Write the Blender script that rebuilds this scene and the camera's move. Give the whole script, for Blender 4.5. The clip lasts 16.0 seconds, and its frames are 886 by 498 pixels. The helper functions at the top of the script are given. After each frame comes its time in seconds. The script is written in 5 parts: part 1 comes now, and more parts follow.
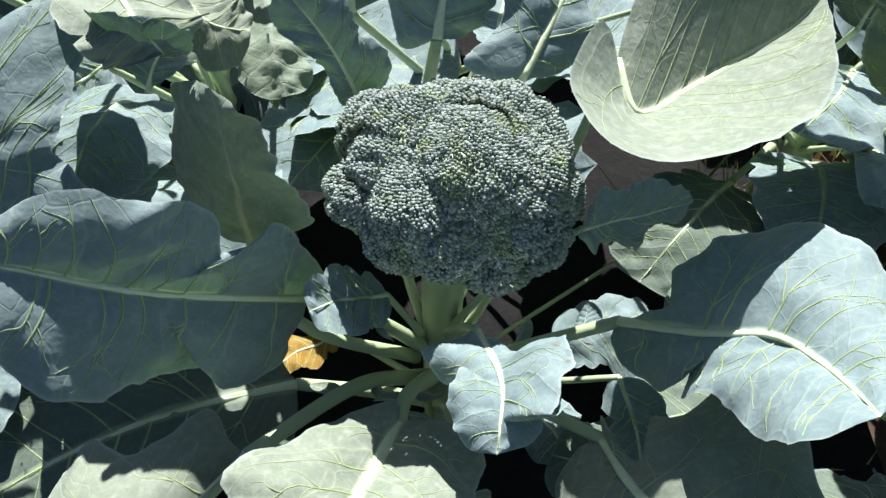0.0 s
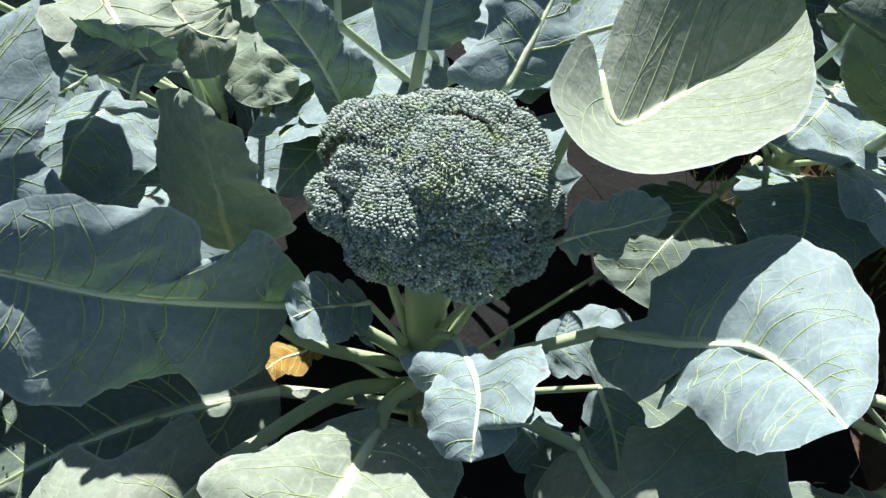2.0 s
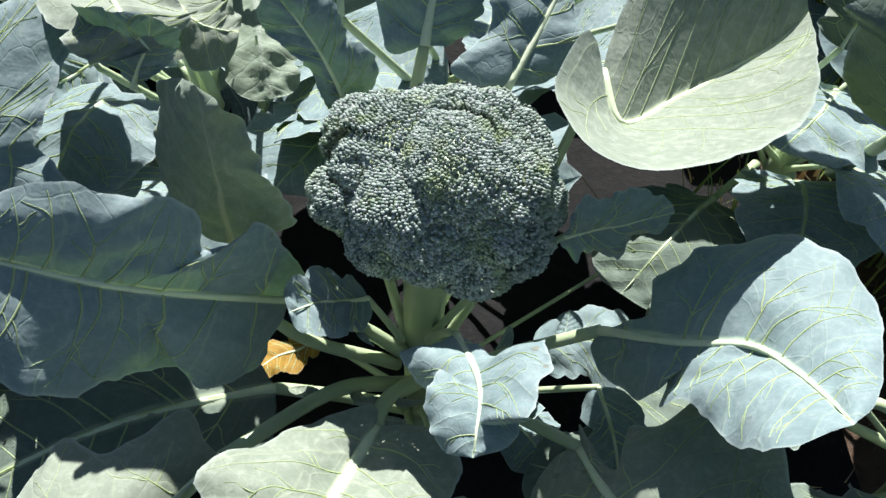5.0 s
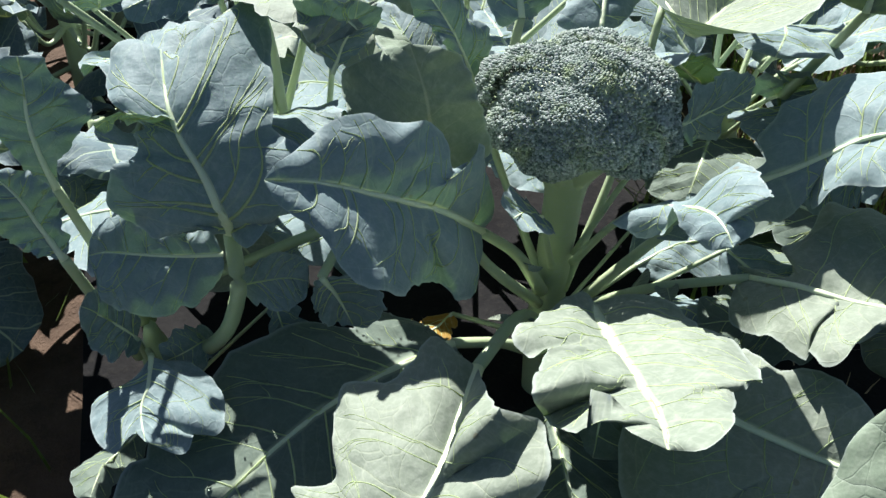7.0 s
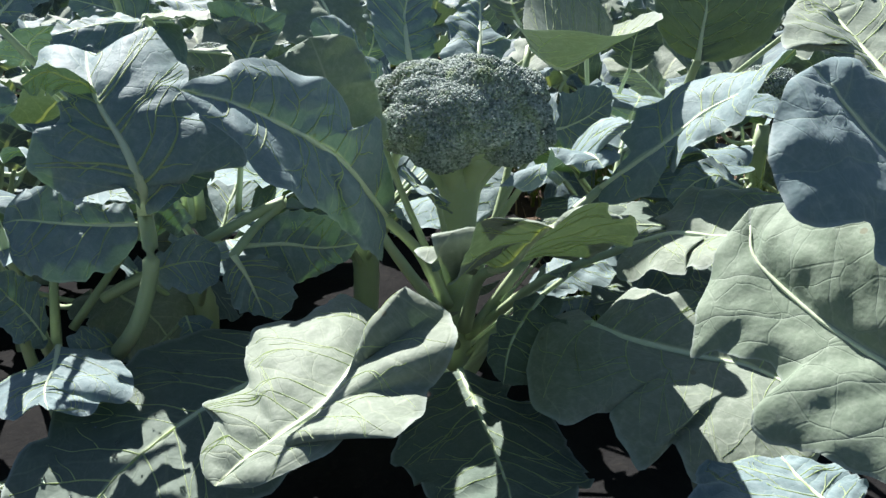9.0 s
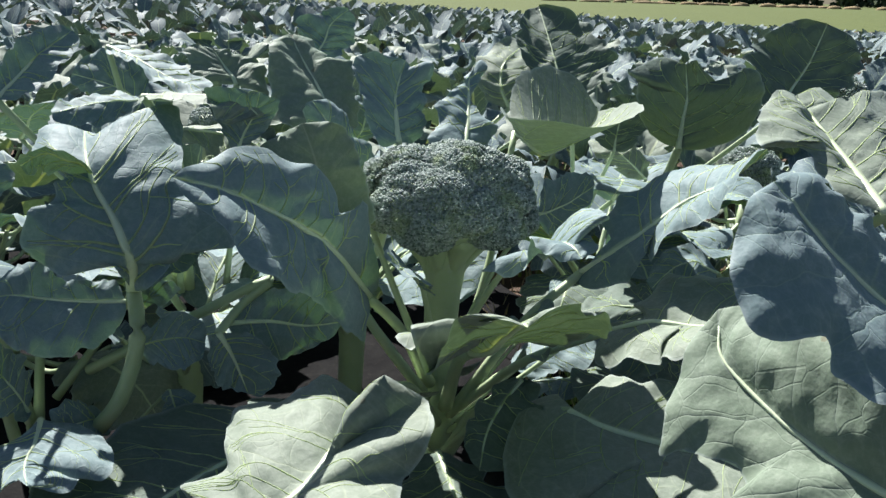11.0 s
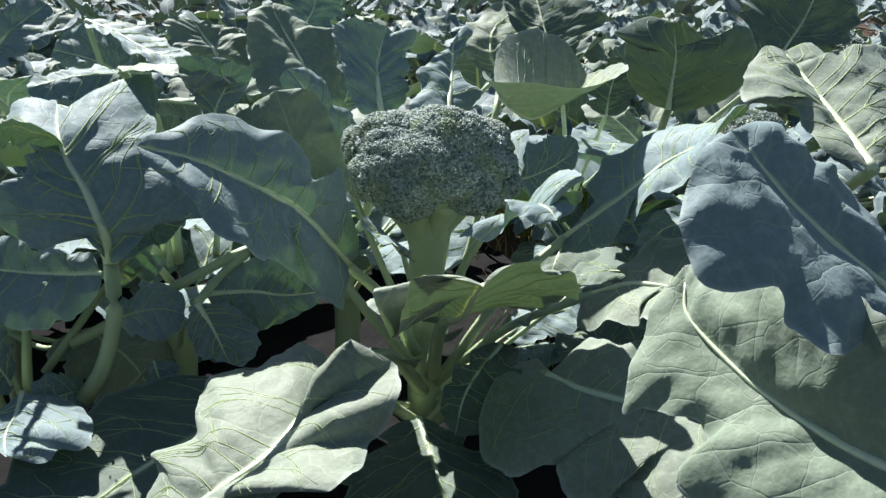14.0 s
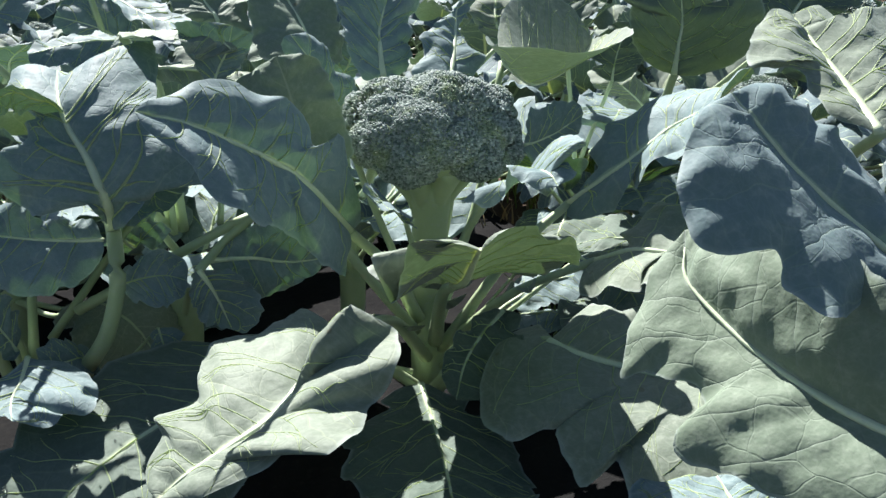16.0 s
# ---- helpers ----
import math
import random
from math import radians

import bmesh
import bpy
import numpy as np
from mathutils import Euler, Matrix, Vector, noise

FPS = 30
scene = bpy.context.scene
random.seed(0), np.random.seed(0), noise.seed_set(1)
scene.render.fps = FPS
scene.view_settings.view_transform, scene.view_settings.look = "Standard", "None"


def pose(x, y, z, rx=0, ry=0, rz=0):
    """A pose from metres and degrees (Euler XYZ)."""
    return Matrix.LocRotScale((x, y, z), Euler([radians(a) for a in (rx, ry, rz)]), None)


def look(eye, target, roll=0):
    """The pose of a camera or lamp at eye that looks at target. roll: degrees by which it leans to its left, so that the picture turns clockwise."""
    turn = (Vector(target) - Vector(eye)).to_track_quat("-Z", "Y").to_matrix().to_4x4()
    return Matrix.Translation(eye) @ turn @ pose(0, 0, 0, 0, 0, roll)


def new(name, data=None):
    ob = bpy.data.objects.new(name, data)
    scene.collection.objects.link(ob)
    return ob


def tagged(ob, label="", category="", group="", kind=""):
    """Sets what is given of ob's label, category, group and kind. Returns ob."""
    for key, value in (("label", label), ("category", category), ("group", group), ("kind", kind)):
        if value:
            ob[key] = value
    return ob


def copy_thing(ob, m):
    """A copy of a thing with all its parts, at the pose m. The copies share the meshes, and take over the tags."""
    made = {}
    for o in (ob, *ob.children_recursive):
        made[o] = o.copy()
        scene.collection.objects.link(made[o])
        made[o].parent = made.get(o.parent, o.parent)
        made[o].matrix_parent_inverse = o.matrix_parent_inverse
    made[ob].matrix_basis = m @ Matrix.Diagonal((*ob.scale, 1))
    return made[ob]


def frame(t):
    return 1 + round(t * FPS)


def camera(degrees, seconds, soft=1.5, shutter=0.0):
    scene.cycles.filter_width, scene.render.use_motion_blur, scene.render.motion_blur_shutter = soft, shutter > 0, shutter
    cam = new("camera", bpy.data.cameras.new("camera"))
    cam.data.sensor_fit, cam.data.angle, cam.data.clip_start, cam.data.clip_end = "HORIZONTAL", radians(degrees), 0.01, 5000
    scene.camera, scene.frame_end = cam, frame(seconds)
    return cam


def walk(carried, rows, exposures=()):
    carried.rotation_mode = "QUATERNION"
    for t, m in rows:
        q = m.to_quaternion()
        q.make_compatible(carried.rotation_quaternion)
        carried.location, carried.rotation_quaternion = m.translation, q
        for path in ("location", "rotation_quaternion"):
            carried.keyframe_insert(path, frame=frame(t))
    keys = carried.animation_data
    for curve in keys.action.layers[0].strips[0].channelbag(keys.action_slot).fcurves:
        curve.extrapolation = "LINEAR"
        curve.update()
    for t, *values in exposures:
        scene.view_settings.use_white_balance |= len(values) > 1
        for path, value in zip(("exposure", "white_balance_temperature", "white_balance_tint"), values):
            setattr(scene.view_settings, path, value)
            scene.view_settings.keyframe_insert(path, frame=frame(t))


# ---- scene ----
cam = camera(56.1, 16.0)
PATH = [
    (0, 0.0097, -0.3365, 0.7183, -0.00, -51.21, 1.36),
    (0.5, 0.0168, -0.3368, 0.7211, 0.27, -51.20, 0.85),
    (1, 0.0238, -0.3391, 0.7229, -0.08, -50.83, 1.29),
    (1.5, 0.0207, -0.3410, 0.7231, -0.15, -50.59, 1.81),
    (2, 0.0207, -0.3390, 0.7210, -0.11, -50.53, 2.11),
    (2.5, 0.0198, -0.3370, 0.7200, -0.62, -50.91, 2.61),
    (3, 0.0137, -0.3377, 0.7192, -0.73, -50.75, 2.42),
    (3.5, 0.0125, -0.3397, 0.7163, -0.75, -50.41, 2.64),
    (5.8, 0.0139, -0.3470, 0.7105, -1.59, -49.38, 4.14),
    (6, -0.0061, -0.3611, 0.7045, -2.24, -48.58, 3.71),
    (6.5, -0.1224, -0.4294, 0.6912, -8.69, -46.03, 1.60),
    (7, -0.2618, -0.4889, 0.6634, -17.99, -39.26, 0.52),
    (7.5, -0.3054, -0.5626, 0.5227, -22.11, -27.43, -1.11),
    (8, -0.3160, -0.6193, 0.4784, -24.28, -20.91, -1.46),
    (8.5, -0.2970, -0.6299, 0.4931, -24.63, -21.02, -0.75),
    (9, -0.3052, -0.6335, 0.4934, -24.54, -21.13, 0.05),
    (9.5, -0.3029, -0.6382, 0.5095, -25.00, -19.39, 1.18),
    (10, -0.3048, -0.6409, 0.5166, -25.48, -18.08, 1.81),
    (12.5, -0.2872, -0.6498, 0.5192, -23.95, -17.05, 0.85),
    (13, -0.2795, -0.6533, 0.5141, -23.77, -17.67, -0.16),
    (13.5, -0.2766, -0.6545, 0.5150, -23.61, -18.41, -0.17),
    (14, -0.2698, -0.6550, 0.5088, -23.68, -18.83, 0.03),
    (14.5, -0.2691, -0.6610, 0.5089, -23.09, -19.39, 0.21),
    (15, -0.2661, -0.6603, 0.5068, -22.94, -19.92, -0.00),
    (15.5, -0.2709, -0.6598, 0.5129, -22.94, -20.28, -0.01),
    (16, -0.2640, -0.6574, 0.5056, -22.97, -20.89, -0.31),
]
walk(cam, [(t, pose(x, y, z, 0, 0, yaw) @ pose(0, 0, 0, 90 + pitch) @ pose(0, 0, 0, 0, 0, roll)) for t, x, y, z, yaw, pitch, roll in PATH],
     [(0, 0.65), (3.7, 0.65), (6.0, 0.66), (7.0, 0.73), (8.0, 0.82), (10.2, 0.77), (12.3, 0.47), (13.5, 0.68), (16, 0.83)])
# ---- end path ----

# ---------------------------------------------------------------- light
world = bpy.data.worlds.new("sky")
scene.world = world
world.use_nodes = True
wn = world.node_tree.nodes
sky = wn.new("ShaderNodeTexSky")
sky.sky_type, sky.sun_disc, sky.ozone_density = "NISHITA", False, 2.6
SUN_AZ, SUN_EL = 92.0, 47.0  # azimuth counted from +x towards +y
sky.sun_elevation, sky.sun_rotation = radians(SUN_EL), radians(90.0 - SUN_AZ)
world.node_tree.links.new(sky.outputs[0], wn["Background"].inputs[0])
wn["Background"].inputs[1].default_value = 0.050
sun = new("sun", bpy.data.lights.new("sun", "SUN"))
sun.data.energy, sun.data.angle, sun.data.color = 7.0, radians(0.5), (1.0, 0.972, 0.945)
sun_dir = Vector((math.cos(radians(SUN_EL)) * math.cos(radians(SUN_AZ)), math.cos(radians(SUN_EL)) * math.sin(radians(SUN_AZ)), math.sin(radians(SUN_EL))))
sun.matrix_world = look(sun_dir * 20, (0, 0, 0))


# ---------------------------------------------------------------- materials
def material(name):
    m = bpy.data.materials.new(name)
    m.use_nodes = True
    t = m.node_tree
    return m, t.nodes, t.links, t.nodes["Principled BSDF"]


def node(nodes, kind, **values):
    n = nodes.new(kind)
    for key, value in values.items():
        n.inputs[key.replace("_", " ")].default_value = value
    return n


def calc(nodes, links, op, a, b=None, c=None):
    n = nodes.new("ShaderNodeMath")
    n.operation = op
    for i, v in enumerate((a, b, c)):
        if v is None:
            continue
        if isinstance(v, (int, float)):
            n.inputs[i].default_value = v
        else:
            links.new(v, n.inputs[i])
    return n.outputs[0]


def blend(nodes, links, fac, a, b):
    n = nodes.new("ShaderNodeMix")
    n.data_type = "RGBA"
    for sock, v in ((n.inputs[0], fac), (n.inputs[6], a), (n.inputs[7], b)):
        if isinstance(v, (int, float)):
            sock.default_value = v
        elif isinstance(v, tuple):
            sock.default_value = (*v, 1) if len(v) == 3 else v
        else:
            links.new(v, sock)
    return n.outputs[2]


def smooth(nodes, links, x, lo, hi):
    n = nodes.new("ShaderNodeMapRange")
    n.interpolation_type = "SMOOTHSTEP"
    links.new(x, n.inputs[0])
    n.inputs[1].default_value, n.inputs[2].default_value = lo, hi
    return n.outputs[0]


def noise_at(nodes, links, vec, scale, detail=4.0, rough=0.55):
    n = node(nodes, "ShaderNodeTexNoise", Scale=scale, Detail=detail, Roughness=rough)
    if vec is not None:
        links.new(vec, n.inputs["Vector"])
    return n.outputs["Fac"]


def leaf_material(name, dark, pale, bloom, vein, translucent, veins=5.6, through_tint=(0.17, 0.31, 0.06), strong=0.8):
    """A waxy cabbage-type leaf: paler wax bloom in patches, side veins that branch off the rib, a fine net of veins."""
    m, N, L, p = material(name)
    uv = N.new("ShaderNodeUVMap").outputs[0]
    obj = N.new("ShaderNodeTexCoord").outputs["Object"]
    wob = node(N, "ShaderNodeTexNoise", Scale=5.0, Detail=2.0)
    L.new(uv, wob.inputs["Vector"])
    sep = N.new("ShaderNodeSeparateXYZ")
    L.new(uv, sep.inputs[0])
    u, v = sep.outputs[0], sep.outputs[1]
    av = calc(N, L, "ABSOLUTE", v)
    w = calc(N, L, "MULTIPLY_ADD", wob.outputs["Fac"], 0.09, -0.045)
    side = calc(N, L, "MULTIPLY", calc(N, L, "SIGN", v), 0.25)
    ph = calc(N, L, "MULTIPLY_ADD", calc(N, L, "SUBTRACT", u, calc(N, L, "MULTIPLY", calc(N, L, "POWER", av, 0.9), 0.62)), veins, side)
    ph = calc(N, L, "ADD", ph, calc(N, L, "MULTIPLY", w, 6.0))
    fr = calc(N, L, "ABSOLUTE", calc(N, L, "SUBTRACT", calc(N, L, "FRACT", ph), 0.5))
    near = calc(N, L, "SUBTRACT", 0.5, fr)  # distance from the side vein
    width = calc(N, L, "MULTIPLY_ADD", av, -0.10, 0.050)
    width = calc(N, L, "MAXIMUM", width, 0.018)
    lat = calc(N, L, "SUBTRACT", 1.0, smooth(N, L, calc(N, L, "DIVIDE", fr, width), 0.35, 1.1))
    # fine net
    warp = N.new("ShaderNodeVectorMath")
    warp.operation = "MULTIPLY_ADD"
    L.new(wob.outputs["Color"], warp.inputs[0])
    warp.inputs[1].default_value = (0.12, 0.12, 0.0)
    L.new(uv, warp.inputs[2])
    vor = node(N, "ShaderNodeTexVoronoi", Scale=9.0)
    vor.feature = "DISTANCE_TO_EDGE"
    L.new(warp.outputs[0], vor.inputs["Vector"])
    net = calc(N, L, "SUBTRACT", 1.0, smooth(N, L, vor.outputs["Distance"], 0.004, 0.03))
    vor2 = node(N, "ShaderNodeTexVoronoi", Scale=30.0)
    vor2.feature = "DISTANCE_TO_EDGE"
    L.new(warp.outputs[0], vor2.inputs["Vector"])
    net2 = calc(N, L, "SUBTRACT", 1.0, smooth(N, L, vor2.outputs["Distance"], 0.0, 0.10))
    rib = calc(N, L, "SUBTRACT", 1.0, smooth(N, L, calc(N, L, "DIVIDE", av, calc(N, L, "MULTIPLY_ADD", u, -0.016, 0.021)), 0.6, 1.35))
    # finer side veins between the main ones, away from the rib
    fr2 = calc(N, L, "ABSOLUTE", calc(N, L, "SUBTRACT", calc(N, L, "FRACT", calc(N, L, "ADD", calc(N, L, "MULTIPLY", calc(N, L, "ADD", ph, calc(N, L, "MULTIPLY", av, -1.3)), 2.0), 0.5)), 0.5))
    lat2 = calc(N, L, "SUBTRACT", 1.0, smooth(N, L, fr2, 0.02, 0.06))
    lat2 = calc(N, L, "MULTIPLY", lat2, calc(N, L, "MULTIPLY", smooth(N, L, av, 0.06, 0.14), 0.5 * strong))
    lat = calc(N, L, "MAXIMUM", lat, lat2)
    mask = calc(N, L, "MAXIMUM", calc(N, L, "MAXIMUM", calc(N, L, "MULTIPLY", lat, strong), rib), calc(N, L, "MULTIPLY", net, 0.10))
    big = noise_at(N, L, obj, 14.0, 3.0)
    fine = noise_at(N, L, obj, 160.0, 5.0, 0.65)
    rnd = N.new("ShaderNodeObjectInfo").outputs["Random"]
    base = blend(N, L, calc(N, L, "MULTIPLY_ADD", big, 0.9, -0.1), dark, pale)
    base = blend(N, L, calc(N, L, "MULTIPLY", smooth(N, L, fine, 0.42, 0.75), 0.35), base, bloom)
    base = blend(N, L, calc(N, L, "MULTIPLY", rnd, 0.35), base, pale)
    base = blend(N, L, calc(N, L, "MULTIPLY", net2, 0.10), base, bloom)
    col = blend(N, L, calc(N, L, "MULTIPLY", mask, 0.85), base, vein)
    # specks of soil and old leaf spots
    speck = node(N, "ShaderNodeTexVoronoi", Scale=46.0)
    L.new(obj, speck.inputs["Vector"])
    spot = calc(N, L, "MULTIPLY", calc(N, L, "LESS_THAN", speck.outputs["Distance"], 0.10), calc(N, L, "GREATER_THAN", noise_at(N, L, obj, 9.0, 2.0), 0.60))
    col = blend(N, L, calc(N, L, "MULTIPLY", spot, 0.5), col, (0.16, 0.13, 0.07))
    rim = N.new("ShaderNodeAttribute")
    rim.attribute_name = "edge"
    col = blend(N, L, calc(N, L, "MULTIPLY", smooth(N, L, rim.outputs["Fac"], 0.95, 1.0), 0.3), col, (0.52, 0.59, 0.58))
    L.new(col, p.inputs["Base Color"])
    p.inputs["Specular IOR Level"].default_value = 0.16
    p.inputs["Sheen Weight"].default_value, p.inputs["Sheen Roughness"].default_value = 0.10, 0.5
    p.inputs["Sheen Tint"].default_value = (0.72, 0.88, 1.0, 1)
    L.new(calc(N, L, "MULTIPLY_ADD", fine, 0.22, 0.52), p.inputs["Roughness"])
    hgt = calc(N, L, "ADD", calc(N, L, "MULTIPLY", calc(N, L, "POWER", calc(N, L, "MULTIPLY", fr, 2.0), 0.4), 0.35), calc(N, L, "MULTIPLY", fine, 0.12))
    hgt = calc(N, L, "SUBTRACT", hgt, calc(N, L, "MULTIPLY", net, 0.06))
    hgt = calc(N, L, "ADD", hgt, calc(N, L, "MULTIPLY", noise_at(N, L, obj, 70.0, 3.0), 0.6))
    bump = node(N, "ShaderNodeBump", Strength=0.75, Distance=0.0026)
    L.new(hgt, bump.inputs["Height"])
    L.new(bump.outputs[0], p.inputs["Normal"])
    tr = N.new("ShaderNodeBsdfTranslucent")
    L.new(blend(N, L, calc(N, L, "MULTIPLY", mask, 0.8), through_tint, (0.62, 0.72, 0.12)), tr.inputs[0])
    mix = N.new("ShaderNodeMixShader")
    mix.inputs[0].default_value = translucent
    L.new(p.outputs[0], mix.inputs[1])
    L.new(tr.outputs[0], mix.inputs[2])
    L.new(mix.outputs[0], N["Material Output"].inputs[0])
    return m


leaf_mat = leaf_material("waxy_leaf", (0.125, 0.190, 0.200), (0.225, 0.298, 0.305), (0.42, 0.48, 0.48), (0.44, 0.54, 0.40), 0.065, through_tint=(0.12, 0.28, 0.05), strong=0.22)
crop_leaf_mat = leaf_material("crop_leaf", (0.072, 0.118, 0.132), (0.135, 0.185, 0.198), (0.27, 0.32, 0.34), (0.46, 0.56, 0.38), 0.04, through_tint=(0.10, 0.2, 0.06), strong=0.7)
old_leaf_mat = leaf_material("broad_old_leaf", (0.172, 0.212, 0.165), (0.280, 0.325, 0.255), (0.46, 0.50, 0.43), (0.54, 0.60, 0.40), 0.09, 6.5, through_tint=(0.12, 0.22, 0.06), strong=0.2)
quilted_leaf_mat = leaf_material("quilted_leaf", (0.150, 0.202, 0.148), (0.238, 0.296, 0.216), (0.39, 0.44, 0.36), (0.27, 0.32, 0.27), 0.03, 6.5, through_tint=(0.12, 0.22, 0.06), strong=0.3)
# older, less waxy leaf, its colour darkened to stand in for shade
shade_tone_leaf_mat = leaf_material("shade_toned_old_leaf", (0.085, 0.122, 0.095), (0.140, 0.182, 0.145), (0.24, 0.29, 0.24), (0.30, 0.36, 0.26), 0.05, 6.5, through_tint=(0.12, 0.22, 0.05), strong=0.2)
yellow_leaf_mat = leaf_material("withered_leaf", (0.30, 0.17, 0.025), (0.42, 0.26, 0.04), (0.5, 0.3, 0.1), (0.6, 0.5, 0.2), 0.25, 6.0, (0.6, 0.35, 0.03))


def stalk_material(name, a, b):
    m, N, L, p = material(name)
    obj = N.new("ShaderNodeTexCoord").outputs["Object"]
    n1, n2 = noise_at(N, L, obj, 30.0, 4.0), noise_at(N, L, obj, 220.0, 4.0)
    col = blend(N, L, n1, a, b)
    col = blend(N, L, calc(N, L, "MULTIPLY", smooth(N, L, n2, 0.5, 0.75), 0.35), col, (0.42, 0.48, 0.42))
    L.new(col, p.inputs["Base Color"])
    p.inputs["Roughness"].default_value = 0.45
    p.inputs["Subsurface Weight"].default_value = 0.0
    bump = node(N, "ShaderNodeBump", Strength=0.3, Distance=0.001)
    L.new(n2, bump.inputs["Height"])
    L.new(bump.outputs[0], p.inputs["Normal"])
    return m


stalk_mat = stalk_material("pale_green_stalk", (0.32, 0.42, 0.23), (0.46, 0.55, 0.34))
rib_mat = stalk_material("pale_rib", (0.55, 0.66, 0.42), (0.70, 0.77, 0.56))


def vein_material():
    m, N, L, p = material("leaf_veins")
    obj = N.new("ShaderNodeTexCoord").outputs["Object"]
    L.new(blend(N, L, noise_at(N, L, obj, 60.0, 3.0), (0.43, 0.55, 0.30), (0.57, 0.66, 0.42)), p.inputs["Base Color"])
    p.inputs["Roughness"].default_value = 0.5
    tr = N.new("ShaderNodeBsdfTranslucent")
    tr.inputs[0].default_value = (0.60, 0.72, 0.14, 1)
    mix = N.new("ShaderNodeMixShader")
    mix.inputs[0].default_value = 0.4
    L.new(p.outputs[0], mix.inputs[1])
    L.new(tr.outputs[0], mix.inputs[2])
    L.new(mix.outputs[0], N["Material Output"].inputs[0])
    return m


vein_mat = vein_material()


def bud_material():
    m, N, L, p = material("flower_buds")
    geo = N.new("ShaderNodeNewGeometry")
    rnd = geo.outputs["Random Per Island"]
    obj = N.new("ShaderNodeTexCoord").outputs["Object"]
    big = noise_at(N, L, obj, 45.0, 3.0)
    col = blend(N, L, rnd, (0.11, 0.16, 0.13), (0.43, 0.495, 0.46))
    col = blend(N, L, calc(N, L, "MULTIPLY", smooth(N, L, big, 0.5, 0.72), 0.55), col, (0.27, 0.34, 0.13))
    col = blend(N, L, calc(N, L, "MULTIPLY", calc(N, L, "GREATER_THAN", calc(N, L, "FRACT", calc(N, L, "MULTIPLY", rnd, 7.3)), 0.8), 0.22), col, (0.38, 0.35, 0.42))
    L.new(col, p.inputs["Base Color"])
    p.inputs["Roughness"].default_value = 0.55
    p.inputs["Specular IOR Level"].default_value = 0.12
    return m


bud_mat = bud_material()


def ground_material(name, colours, scale, rough, bump_by, spec=0.3):
    m, N, L, p = material(name)
    obj = N.new("ShaderNodeTexCoord").outputs["Object"]
    n1, n2, n3 = noise_at(N, L, obj, scale, 6.0, 0.65), noise_at(N, L, obj, scale * 9, 5.0, 0.7), noise_at(N, L, obj, scale * 0.12, 3.0)
    col = blend(N, L, smooth(N, L, n1, 0.3, 0.7), colours[0], colours[1])
    col = blend(N, L, calc(N, L, "MULTIPLY", smooth(N, L, n2, 0.5, 0.8), 0.6), col, colours[2])
    col = blend(N, L, calc(N, L, "MULTIPLY", smooth(N, L, n3, 0.4, 0.7), 0.5), col, colours[1])
    L.new(col, p.inputs["Base Color"])
    p.inputs["Roughness"].default_value = rough
    p.inputs["Specular IOR Level"].default_value = spec
    bump = node(N, "ShaderNodeBump", Strength=0.8, Distance=bump_by)
    L.new(calc(N, L, "ADD", n1, calc(N, L, "MULTIPLY", n2, 0.4)), bump.inputs["Height"])
    L.new(bump.outputs[0], p.inputs["Normal"])
    return m


soil_mat = ground_material("brown_soil", ((0.055, 0.036, 0.025), (0.12, 0.08, 0.055), (0.17, 0.125, 0.09)), 22.0, 0.95, 0.012)
mulch_mat = ground_material("black_plastic_film", ((0.015, 0.015, 0.016), (0.024, 0.024, 0.024), (0.045, 0.042, 0.036)), 12.0, 0.8, 0.006, 0.0)
meadow_mat = ground_material("mown_grass", ((0.062, 0.085, 0.020), (0.095, 0.118, 0.030), (0.12, 0.125, 0.05)), 1.5, 0.95, 0.05)
stubble_mat = ground_material("dry_stubble", ((0.20, 0.15, 0.08), (0.28, 0.22, 0.12), (0.33, 0.28, 0.17)), 1.5, 0.95, 0.05)
grass_mat = stalk_material("grass_blades", (0.11, 0.19, 0.025), (0.22, 0.30, 0.05))
straw_mat = stalk_material("dry_straw", (0.34, 0.26, 0.13), (0.48, 0.38, 0.20))


# ---------------------------------------------------------------- builders
def put(name, verts, faces, mat, parent=None, label="", uvs=None, smooth_shade=True):
    me = bpy.data.meshes.new(name)
    me.from_pydata(verts, [], faces)
    me.materials.append(mat)
    if smooth_shade:
        me.polygons.foreach_set("use_smooth", [True] * len(me.polygons))
    if uvs is not None:
        layer = me.uv_layers.new(name="UVMap")
        loops = np.empty(len(me.loops), dtype=np.int32)
        me.loops.foreach_get("vertex_index", loops)
        layer.data.foreach_set("uv", np.asarray(uvs, dtype=np.float32)[loops].ravel())
    me.update()
    ob = new(name, me)
    ob.parent = parent
    if parent is not None and parent.data is None:
        ob.matrix_parent_inverse = Matrix.Translation(parent.location).inverted()
    if label:
        ob["label"] = label
    return ob


def thing(name, label, category, at=(0, 0, 0), group="", kind=""):
    ob = new(name)
    ob.location = at
    ob.empty_display_size = 0.05
    return tagged(ob, label, category, group, kind)


